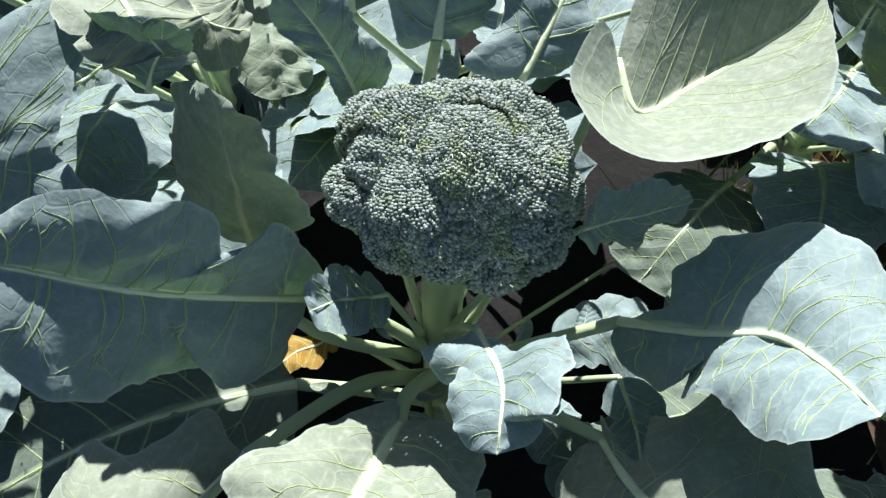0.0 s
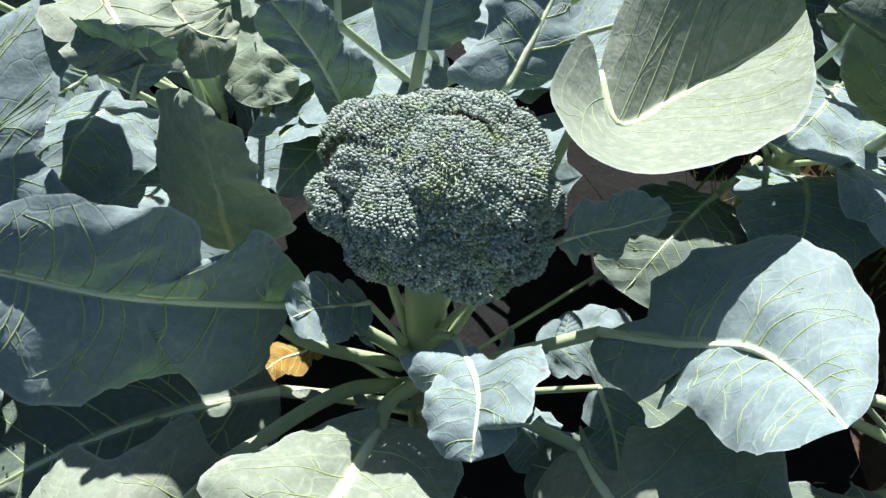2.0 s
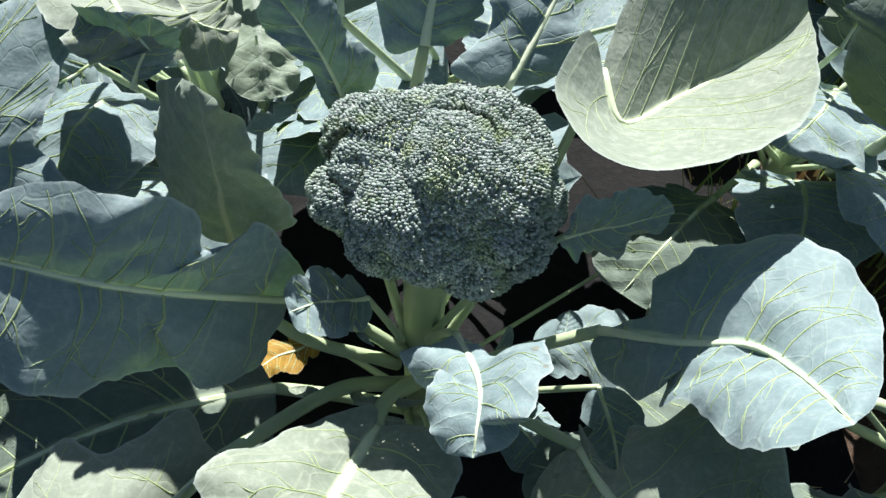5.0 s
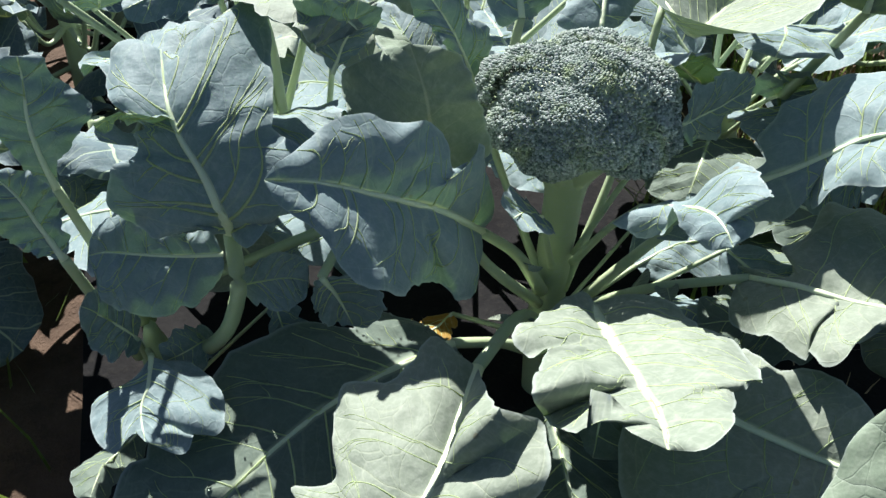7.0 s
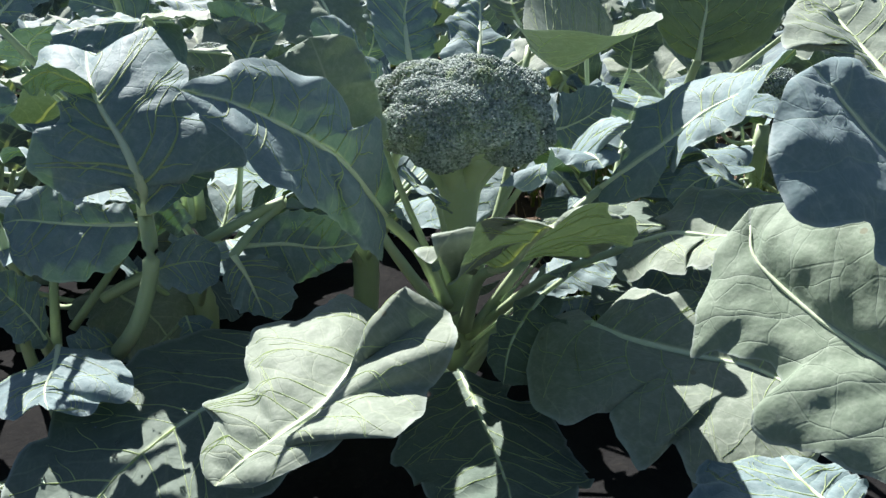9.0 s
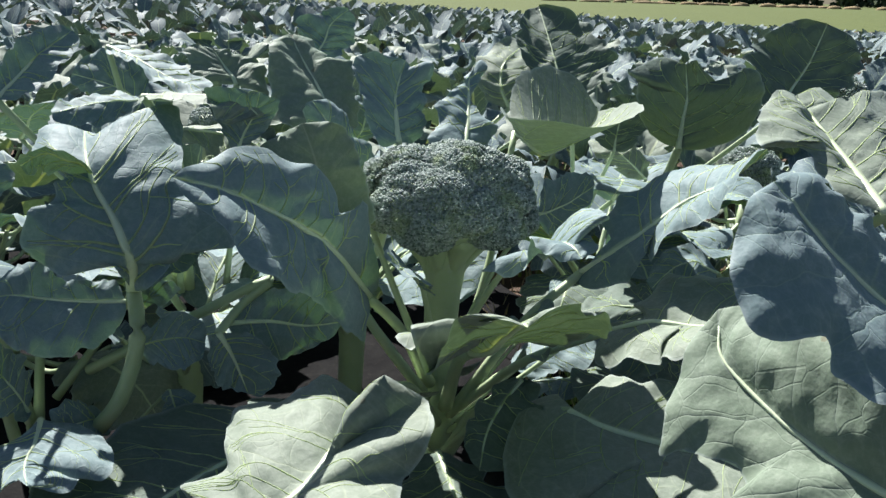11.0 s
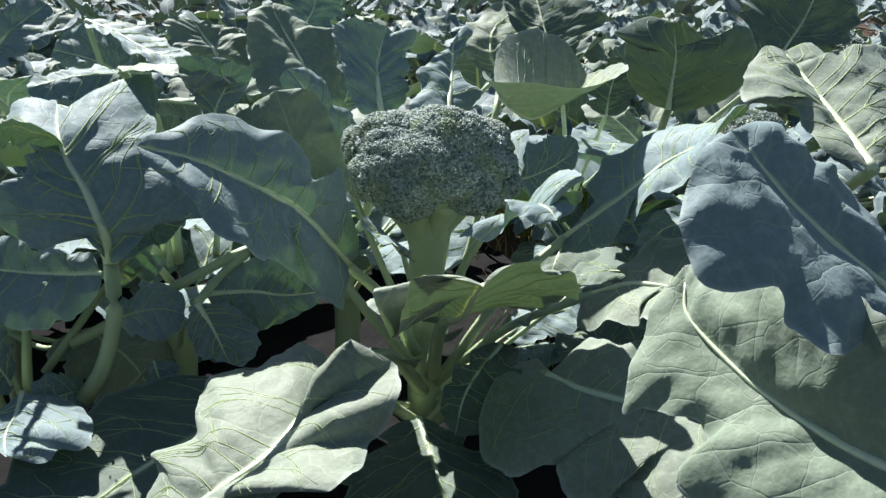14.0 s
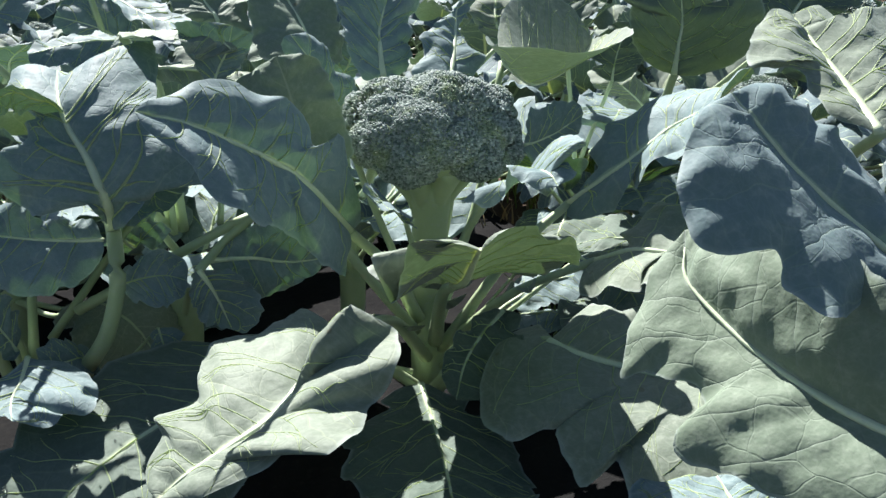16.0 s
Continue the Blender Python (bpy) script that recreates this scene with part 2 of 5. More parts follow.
def spline(points, n, ends=False):
    """n places along a smooth curve through the points."""
    P = [np.array(p, float) for p in points]
    P = [2 * P[0] - P[1]] + P + [2 * P[-1] - P[-2]]
    k = len(P) - 3
    t = np.linspace(0, 1, n)
    if ends:
        t = 0.5 - 0.5 * np.cos(np.pi * t)
    out = np.empty((n, 3))
    for i, s in enumerate(t):
        j = min(int(s * k), k - 1)
        x = s * k - j
        a, b, c, d = P[j:j + 4]
        out[i] = 0.5 * (2 * b + (c - a) * x + (2 * a - 5 * b + 4 * c - d) * x * x + (3 * b - a - 3 * c + d) * x ** 3)
    return t, out


def tube(points, radii, n=14, sides=8, flat=1.0, wob=0.0, seed=0):
    """Vertices and faces of a tapered, slightly uneven round bar along a curve, closed at both ends."""
    t, c = spline(points, n)
    r = np.interp(t, np.linspace(0, 1, len(radii)), radii)
    rng = random.Random(seed)
    verts, faces = [], []
    tang = np.gradient(c, axis=0)
    up = np.array((0.13, 0.2, 1.0))
    for i in range(n):
        d = tang[i] / (np.linalg.norm(tang[i]) + 1e-9)
        x = np.cross(d, up)
        if np.linalg.norm(x) < 0.05:
            x = np.cross(d, (1.0, 0.0, 0.0))
        x /= np.linalg.norm(x)
        y = np.cross(x, d)
        for k in range(sides):
            a = 2 * math.pi * k / sides
            q = r[i] * (1 + wob * (rng.random() - 0.5))
            verts.append(c[i] + q * (math.cos(a) * x + math.sin(a) * y * flat))
    for i in range(n - 1):
        for k in range(sides):
            a, b = i * sides + k, i * sides + (k + 1) % sides
            faces.append((a, b, b + sides, a + sides))
    faces.append(tuple(range(sides))[::-1])
    faces.append(tuple(range((n - 1) * sides, n * sides)))
    return [tuple(v) for v in verts], faces


def hills(u, seed, freq):
    return noise.noise(Vector((u * freq, seed * 7.31, seed * 1.7)))


def small_blade(foot, long, wide):
    """A little oval ear of leaf that grows on a stalk."""
    verts, faces, uvs = [], [], []
    nrm = np.cross(long, wide)
    nrm = nrm / (np.linalg.norm(nrm) + 1e-12) * np.linalg.norm(wide)
    for i in range(9):
        u = 0.5 - 0.5 * math.cos(math.pi * i / 8)
        w = math.sin(math.pi * u ** 0.8) ** 0.55
        for k in range(7):
            v = -1 + k / 3
            verts.append(tuple(foot + long * u + wide * w * v + nrm * (0.35 * v * v * w - 0.5 * u * u)))
            uvs.append((u, v * w * 0.4))
    for i in range(8):
        for k in range(6):
            a = i * 7 + k
            faces.append((a, a + 1, a + 8, a + 7))
    return verts, faces, uvs


def vein_net(grid, t, length, thick, seed):
    """Side veins lying in a blade: they leave the rib aslant, thin out towards the edge and fork."""
    rng = random.Random(seed + 500)
    nu, nv = grid.shape[:2]
    du, dv = np.gradient(grid, axis=0), np.gradient(grid, axis=1)
    nrm = np.cross(du, dv)
    nrm /= np.linalg.norm(nrm, axis=2)[:, :, None] + 1e-12
    verts, faces = [], []

    def at(a, u, v):
        i = min(np.interp(u, t, np.arange(nu)), nu - 1.001)
        k = min((v + 1) / 2 * (nv - 1), nv - 1.001)
        i0, k0 = int(i), int(k)
        x, y = i - i0, k - k0
        return (a[i0, k0] * (1 - y) + a[i0, k0 + 1] * y) * (1 - x) + (a[i0 + 1, k0] * (1 - y) + a[i0 + 1, k0 + 1] * y) * x

    def strand(u0, x0, x1, slope, bend, side, wide, thin, n):
        o = len(verts)
        f = np.linspace(0, 1, n)
        us = np.clip(u0 + slope * (f + bend * f * f) + 0.003 * np.sin(f * 7 + seed), 0.0, 0.985)
        pts = np.array([at(grid, u, side * (x0 + (x1 - x0) * g)) for u, g in zip(us, f)])
        way = np.gradient(pts, axis=0)
        for k in range(n):
            up = at(nrm, us[k], side * (x0 + (x1 - x0) * f[k]))
            cross = np.cross(way[k], up)
            cross /= np.linalg.norm(cross) + 1e-12
            w = wide + (thin - wide) * f[k]
            for q in (cross * w, up * (w * 0.3 + 0.0003), -cross * w, -up * (w * 0.3 + 0.0003)):
                verts.append(tuple(pts[k] + q))
        for k in range(n - 1):
            for q in range(4):
                a, b = o + 4 * k + q, o + 4 * k + (q + 1) % 4
                faces.append((a, b, b + 4, a + 4))
        return us

    # the vein that runs along the rib and joins the others
    line = [at(grid, u, 0.0) for u in np.linspace(0.02, 0.96, 30)]
    verts, faces = tube(line, [thick * 0.3, thick * 0.1], 30, 6)
    verts, faces = list(verts), list(faces)
    count = max(5, int(round(7 * min(1.3, length / 0.16))))
    for side in (-1, 1):
        for k in range(count):
            u0 = 0.05 + 0.80 * (k + rng.uniform(0.1, 0.9)) / count
            reach = rng.uniform(0.84, 0.95)
            edge = np.linalg.norm(at(grid, u0, side * reach) - at(grid, u0, 0.0))
            slope = rng.uniform(0.55, 0.9) * edge / length * (1.0 - 0.55 * u0)
            w = thick * 0.20 * (1.0 - 0.5 * u0) * rng.uniform(0.8, 1.15)
            us = strand(u0, 0.0, reach, slope, rng.uniform(-0.1, 0.45), side, w, w * 0.22, 27)
            for _ in range(rng.choice((1, 2, 2, 3))):
                j = rng.randrange(6, 20)
                f = j / 26
                turn = rng.choice((-1, 1))
                strand(us[j], reach * f, min(0.95, reach * (f + rng.uniform(0.2, 0.45))), slope * (0.45 + turn * rng.uniform(0.5, 0.9)) * 0.6, 0.0, side, w * (0.75 - 0.5 * f), w * 0.15, 14)
    return verts, faces


def leaf(parent, stalk, spine, left, right, at=0.5, seed=1, mat=None, fullness=0.62, bulge=0.0, ruffle=0.15, pucker=0.0023,
         lobes=(), thick=0.005, label="", nu=44, nv=30, curl=0.0, holes=(), rib=True, wave=2.8, ragged=0.12, taper=0.0, ears=0, ends=None, veins=True, scallops=4.0, vein_size=1.0):
    """A leaf under its plant. spine: places along the rib from the blade's foot to its tip. left, right: the blade's edges at the
    share `at` of its length. ends: the ways from rib to edge at the tip, where the blade twists. stalk: places from the stem to the blade's foot. lobes: (side, place, depth, width) of bays in the edge."""
    mat = mat or leaf_mat
    fullness *= 0.64
    if not lobes:
        pick = random.Random(seed * 3 + 1)
        lobes = [(s, pick.uniform(0.16, 0.36), pick.uniform(0.2, 0.5), pick.uniform(0.035, 0.07)) for s in (0, 1)]
        lobes += [(pick.randrange(2), pick.uniform(0.45, 0.9), pick.uniform(0.06, 0.2), pick.uniform(0.02, 0.04)) for _ in range(2)]
    t, c = spline(spine, nu, True)
    mid = spline(spine, 101)[1][int(at * 100)]
    length = np.linalg.norm(np.diff(c, axis=0), axis=1).sum()
    sides = (np.array(left) - mid, np.array(right) - mid)
    tang = np.gradient(c, axis=0)
    tang /= np.linalg.norm(tang, axis=1)[:, None] + 1e-9
    peak = math.log(0.5) / math.log(at)
    cols = np.linspace(-1, 1, nv)
    verts, uvs, faces = [], [], []
    for i in range(nu):
        u = t[i]
        shape = max(0.0, math.sin(math.pi * min(1, max(0, u ** peak)))) ** fullness * (1 - taper * u ** 2.5)
        for v in cols:
            s = 0 if v < 0 else 1
            crest = abs(math.sin(math.pi * (scallops * u + 0.9 * hills(u, seed + s * 3, 2.5) + 0.37 * s))) ** 0.6
            w = shape * (1 + ragged * 1.2 * hills(u, seed + s * 3, 4.0) - ragged * 1.5 * (1 - crest) * min(1.0, 3 * (1 - u)) + ragged * 0.5 * hills(u, seed + s * 5, 13.0) + ragged * 0.3 * hills(u, seed + s, 34.0))
            for ls, lu, depth, wid in lobes:
                if ls == s:
                    w *= 1 - depth * math.exp(-abs((u - lu) / wid) ** 1.4)
            a = sides[s]
            if ends is not None and u > at:
                a = a + (np.array(ends[s]) - a) * ((u - at) / (1 - at))
            la = np.linalg.norm(a)
            out = a - tang[i] * np.dot(a, tang[i]) * 0.6
            nrm = np.cross(tang[i], out if s == 0 else -out)
            nrm = nrm / (np.linalg.norm(nrm) + 1e-9) * -1
            if nrm[2] < -0.2:
                nrm = -nrm
            x = abs(v)
            p = c[i] + out * w * x + tang[i] * la * 0.16 * w * x * (1 - u)
            lift = bulge * la * w * (x - x * x) * 4 + curl * la * w * x ** 3
            lift += ruffle * la * (x ** 2.5 * hills(u, seed + s * 11, wave * 2) + x ** 5 * 0.8 * hills(u, seed + s * 13, wave * 5))
            ph = (u - 0.5 * x * w * la / length) * 7 + 0.25 * (1 if s else -1)
            lift += pucker * (abs(math.sin(math.pi * (ph + 0.5))) ** 0.6 - 0.6) * min(1.0, 4 * x) * (1.1 - x)
            lift += pucker * 1.6 * noise.noise(Vector((u * length * 60, v * w * la * 60, seed)))
            verts.append(tuple(p + nrm * lift))
            uvs.append((u, v * w * la / length))
    gaps = {(int(hu * (nu - 1)), int((hv + 1) / 2 * (nv - 1))) for hu, hv in holes}
    for i in range(nu - 1):
        for k in range(nv - 1):
            if (i, k) not in gaps:
                a = i * nv + k
                faces.append((a, a + 1, a + nv + 1, a + nv))
    ob = put("leaf", verts, faces, mat, parent, label, uvs)
    ob.data.attributes.new("edge", "FLOAT", "POINT").data.foreach_set("value", np.tile(np.abs(cols), nu).astype(np.float32))
    if stalk:
        full = list(stalk) + [spine[0]]
        tv, tf = tube(full, [thick * 1.25, thick * 0.95, thick * 0.85], 12, 8, 0.85, 0.06, seed)
        put("stalk", tv, tf, stalk_mat, ob)
        rng = random.Random(seed)
        path = spline(full, 21)[1]
        for e in range(ears):
            k = 8 + e * 4
            way = path[k + 1] - path[k]
            way /= np.linalg.norm(way)
            out = np.cross(way, (0, 0, 1)) * (1 if e % 2 else -1)
            out = out / (np.linalg.norm(out) + 1e-9) + np.array((0, 0, rng.uniform(-0.2, 0.5)))
            ev, ef, eu = small_blade(path[k], out * rng.uniform(0.016, 0.026) + way * 0.008, way * rng.uniform(0.007, 0.011))
            put("leaflet", ev, ef, mat, ob, "", eu)
    if veins:
        vv, vf = vein_net(np.array(verts).reshape(nu, nv, 3), t, length, thick * vein_size, seed)
        put("vein_network", vv, vf, vein_mat, ob)
    if rib:
        pts = [tuple(c[int(f * (nu - 1))] - np.array((0, 0, thick * 0.05))) for f in (0, 0.2, 0.4, 0.6, 0.8, 0.93)]
        tv, tf = tube(pts, [thick * 0.8, thick * 0.55, thick * 0.36, thick * 0.2, thick * 0.06], 18, 6, 0.8, 0.03, seed)
        put("midrib", tv, tf, rib_mat, ob)
    return ob


def edge_line(points, rib, n):
    """A blade's edge from foot to tip, told by how far along the rib each place stands."""
    P = np.array([rib[0]] + list(points) + [rib[-1]], float)
    R = spline(rib, 80)[1]
    arc = np.concatenate(([0.0], np.cumsum(np.linalg.norm(np.diff(P, axis=0), axis=1))))
    arc /= arc[-1]
    axis = R[-1] - R[0]
    along = np.clip((P - R[0]) @ axis / (axis @ axis), 0.0, 1.0)
    s = 0.62 * arc + 0.38 * along
    for k in range(1, len(s)):
        s[k] = max(s[k], s[k - 1] + 0.008)
    s = (s - s[0]) / (s[-1] - s[0])
    fine = 12 * (len(P) - 1) + 1
    curve = spline([tuple(p) for p in P], fine)[1]
    place = np.interp(np.linspace(0, len(P) - 1, fine), np.arange(len(P)), s)
    u = np.linspace(0, 1, n)
    return np.stack([np.interp(u, place, curve[:, k]) for k in range(3)], 1)


def blade(parent, stalk, rib, left, right, seed=1, mat=None, bulge=0.10, ruffle=0.005, pucker=0.0018, teeth=0.0022, thick=0.005, label="",
          nu=76, nv=29, veins=True, vein_size=1.0, ears=0, midrib=True, cup=0.0):
    """A large leaf under its plant, spanned between its rib and its two lobed edges, all given from foot to tip."""
    mat = mat or leaf_mat
    t = np.linspace(0, 1, nu)
    c = spline(rib, nu)[1]
    length = np.linalg.norm(np.diff(c, axis=0), axis=1).sum()
    sides = (edge_line(left, rib, nu), edge_line(right, rib, nu))
    cols = np.linspace(-1, 1, nv)
    flat = np.empty((nu, nv, 3))
    for k, v in enumerate(cols):
        flat[:, k] = c + (sides[0 if v < 0 else 1] - c) * abs(v)
    nrm = np.cross(np.gradient(flat, axis=0), np.gradient(flat, axis=1))
    size = np.linalg.norm(nrm, axis=2)
    nrm *= (1 if nrm[:, :, 2].sum() > 0 else -1) / (size[:, :, None] + 1e-12)
    mean = nrm[size > np.median(size) * 0.5].mean(axis=0)
    mean /= np.linalg.norm(mean)
    nrm = nrm + mean * 1.2
    nrm /= np.linalg.norm(nrm, axis=2)[:, :, None] + 1e-12
    verts, uvs, faces = [], [], []
    for i in range(nu):
        u = t[i]
        ends = min(1.0, 7 * u, 7 * (1 - u))
        for k, v in enumerate(cols):
            s, x = (0 if v < 0 else 1), abs(v)
            way = sides[s][i] - c[i]
            wide = np.linalg.norm(way)
            lift = bulge * wide * 4 * (x - x * x) + cup * wide * x * x
            lift += ends * ruffle * (x ** 2 * 1.6 * hills(u, seed + s * 11, 5.0) + x ** 4 * 1.3 * hills(u, seed + s * 13, 15.0))
            ph = (u - 0.5 * x * wide / length) * 7 + 0.25 * (1 if s else -1)
            lift += pucker * (abs(math.sin(math.pi * (ph + 0.5))) ** 0.6 - 0.6) * min(1.0, 4 * x) * (1.1 - x) * ends
            lift += pucker * 1.5 * noise.noise(Vector((u * length * 55, v * wide * 55, seed))) * ends
            out = way / (wide + 1e-9) * teeth * x ** 3 * ends * (1.5 * hills(u, seed + s * 5, 17.0) + 0.6 * hills(u, seed + s, 48.0))
            verts.append(tuple(flat[i, k] + nrm[i, k] * lift + out))
            uvs.append((u, v * wide / length))
    for i in range(nu - 1):
        for k in range(nv - 1):
            a = i * nv + k
            faces.append((a, a + 1, a + nv + 1, a + nv))
    ob = put("leaf", verts, faces, mat, parent, label, uvs)
    ob.data.attributes.new("edge", "FLOAT", "POINT").data.foreach_set("value", np.tile(np.abs(cols), nu).astype(np.float32))
    if stalk:
        full = list(stalk) + [rib[0]]
        tv, tf = tube(full, [thick * 1.25, thick * 0.95, thick * 0.85], 14, 10, 0.85, 0.05, seed)
        put("stalk", tv, tf, stalk_mat, ob)
        rng = random.Random(seed)
        path = spline(full, 21)[1]
        for e in range(ears):
            k = 8 + e * 4
            way = path[k + 1] - path[k]
            way /= np.linalg.norm(way)
            out = np.cross(way, (0, 0, 1)) * (1 if e % 2 else -1)
            out = out / (np.linalg.norm(out) + 1e-9) + np.array((0, 0, rng.uniform(-0.2, 0.5)))
            ev, ef, eu = small_blade(path[k], out * rng.uniform(0.016, 0.026) + way * 0.008, way * rng.uniform(0.007, 0.011))
            put("leaflet", ev, ef, mat, ob, "", eu)
    if veins:
        vv, vf = vein_net(np.array(verts).reshape(nu, nv, 3), t, length, thick * vein_size, seed)
        put("vein_network", vv, vf, vein_mat, ob)
    if midrib:
        mid = np.array(verts).reshape(nu, nv, 3)[:, nv // 2]
        pts = [tuple(mid[int(f * (nu - 1))]) for f in (0, 0.2, 0.4, 0.6, 0.8, 0.94)]
        tv, tf = tube(pts, [thick * 0.85, thick * 0.62, thick * 0.42, thick * 0.26, thick * 0.08], 24, 8, 0.7, 0.03, seed)
        put("midrib", tv, tf, rib_mat, ob)
    return ob


# ---------------------------------------------------------------- ground
def sheet(name, x0, x1, y0, y1, nx, ny, mat, z=0.0, rough=0.0, label="", category="ground", seed=0):
    verts, faces = [], []
    for j in range(ny + 1):
        for i in range(nx + 1):
            x, y = x0 + (x1 - x0) * i / nx, y0 + (y1 - y0) * j / ny
            h = rough * (noise.noise(Vector((x * 5, y * 5, seed))) + 0.6 * noise.noise(Vector((x * 17, y * 17, seed))))
            verts.append((x, y, z + h + (fall(x, y) if name == "field_soil" else 0.0)))
    for j in range(ny):
        for i in range(nx):
            a = j * (nx + 1) + i
            faces.append((a, a + 1, a + nx + 2, a + nx + 1))
    ob = put(name, verts, faces, mat)
    return tagged(ob, label, category, kind="structure")


def fall(x, y):
    """Height of the land: level round the plant, sinking gently to one side and into the distance."""
    r = math.hypot(x, y)
    z = -0.028 * min(max(x - 1.0, 0.0), 26.0)
    k = min(max((r - 19.0) / 12.0, 0.0), 1.0)
    return z * (1 - k) - 0.75 * k


ground = sheet("ground", -900, 900, -500, 1500, 2, 2, meadow_mat, -0.8, 0.0, "wide mown green meadow reaching the horizon")
sheet("field_soil", -26, 36, -10, 30, 310, 200, soil_mat, -0.025, 0.012, "brown crumbly field soil between the beds", "soil", 3)
mulch = sheet("mulch_film", -0.44, 0.42, -2.2, 3.2, 40, 220, mulch_mat, 0.0, 0.006, "black plastic mulch film stretched over the planted bed", "mulch film", 7)


# ---------------------------------------------------------------- the broccoli head
def ball(r=1.0):
    bm = bmesh.new()
    bmesh.ops.create_icosphere(bm, subdivisions=1, radius=r)
    v = np.array([tuple(x.co) for x in bm.verts])
    f = np.array([[x.index for x in y.verts] for y in bm.faces])
    bm.free()
    return v, f


def head(parent, centre, radius, up, down, n_mounds, bud, seed, lean=0.0, total=9600):
    """A domed head: its florets bulge side by side, each set close with round buds."""
    rng = random.Random(seed)
    bv, bf = ball()
    centre = np.array(centre)
    crown = put("head", *lump(tuple(centre), (radius * 0.70, radius * 0.70, up * 0.62), 3), stalk_mat, parent, "domed head of tight blue-green buds")
    golden = math.pi * (3 - math.sqrt(5))

    def spread(n, reach):
        d = []
        for k in range(n):
            z = 1 - (k + 0.5) / n * reach
            a = k * golden
            d.append((math.sqrt(max(0, 1 - z * z)) * math.cos(a), math.sqrt(max(0, 1 - z * z)) * math.sin(a), z))
        return np.array(d)

    mounds = spread(n_mounds, 1.62)
    mounds += np.array([[rng.gauss(0, 0.12) for _ in range(3)] for _ in mounds])
    mounds /= np.linalg.norm(mounds, axis=1)[:, None]
    grow = np.array([rng.uniform(0.92, 1.05) for _ in mounds])
    small = spread(n_mounds * 7, 1.72)
    small += np.array([[rng.gauss(0, 0.05) for _ in range(3)] for _ in small])
    small /= np.linalg.norm(small, axis=1)[:, None]
    dirs = spread(total, 1.72)
    lists = [([], []) for _ in mounds]
    reach = 1.55 / math.sqrt(n_mounds)
    for d in dirs:
        dist = np.linalg.norm(mounds - d, axis=1)
        k = int(np.argmin(dist / grow))
        fine = float(np.min(np.linalg.norm(small - d, axis=1)))
        r = grow[k] * (1.03 - 0.075 * (dist[k] / reach) ** 2 - 0.030 * (fine * math.sqrt(n_mounds * 7) / 1.6) ** 2)
        r *= 1.0 + 0.05 * noise.noise(Vector(tuple(d * 2.3)) + Vector((seed, 0, 0)))
        scale = np.array((radius, radius, up if d[2] > 0 else down))
        if d[2] < 0:
            scale[:2] *= 1 - 0.24 * d[2] ** 2
        q = d * scale * r
        q = q + np.array((lean * q[2], 0.0, -lean * q[0]))
        p = centre + q + np.array([rng.gauss(0, bud * 0.28) for _ in range(3)])
        s = bud * rng.uniform(0.72, 1.25)
        verts, faces = lists[k]
        o = len(verts)
        verts.extend(map(tuple, (bv + np.outer(bv @ d, d) * 0.3) * s + p))
        faces.extend([tuple(q + o) for q in bf])
    for verts, faces in lists:
        if verts:
            put("floret", verts, faces, bud_mat, crown)
    return crown


def lump(at, size, seed, n=12):
    verts, faces = [], []
    for i in range(n + 1):
        for k in range(2 * n):
            a, b = math.pi * i / n, math.pi * k / n
            d = Vector((math.sin(a) * math.cos(b), math.sin(a) * math.sin(b), math.cos(a)))
            r = 1 + 0.08 * noise.noise(d * 2.0 + Vector((seed, 0, 0)))
            verts.append((at[0] + d.x * r * size[0], at[1] + d.y * r * size[1], at[2] + d.z * r * size[2]))
    for i in range(n):
        for k in range(2 * n):
            faces.append((i * 2 * n + k, i * 2 * n + (k + 1) % (2 * n), (i + 1) * 2 * n + (k + 1) % (2 * n), (i + 1) * 2 * n + k))
    return verts, faces


plant = thing("broccoli_plant", "ripe broccoli plant with a domed blue-green head", "broccoli plant", group="broccoli plants in the bed")
v, f = tube([(0.015, 0.04, -0.01), (0.012, 0.035, 0.09), (0.010, 0.026, 0.19), (0.012, 0.024, 0.26), (0.016, 0.028, 0.32)], [0.016, 0.017, 0.0155, 0.017, 0.028], 22, 14, 1.0, 0.05)
put("stem", v, f, stalk_mat, plant, "thick pale green stem")
crown = head(plant, (0.0174, 0.0280, 0.332), 0.083, 0.060, 0.055, 26, 0.00125, 5, 0.03, 15000)
for k in range(7):
    a = k * 0.9 + 0.3
    v, f = tube([(0.012 + 0.008 * math.cos(a), 0.026 + 0.008 * math.sin(a), 0.255), (0.014 + 0.017 * math.cos(a), 0.028 + 0.017 * math.sin(a), 0.280), (0.016 + 0.036 * math.cos(a), 0.030 + 0.036 * math.sin(a), 0.312)], [0.006, 0.0085, 0.015], 8, 8)
    put("branch", v, f, stalk_mat, plant)

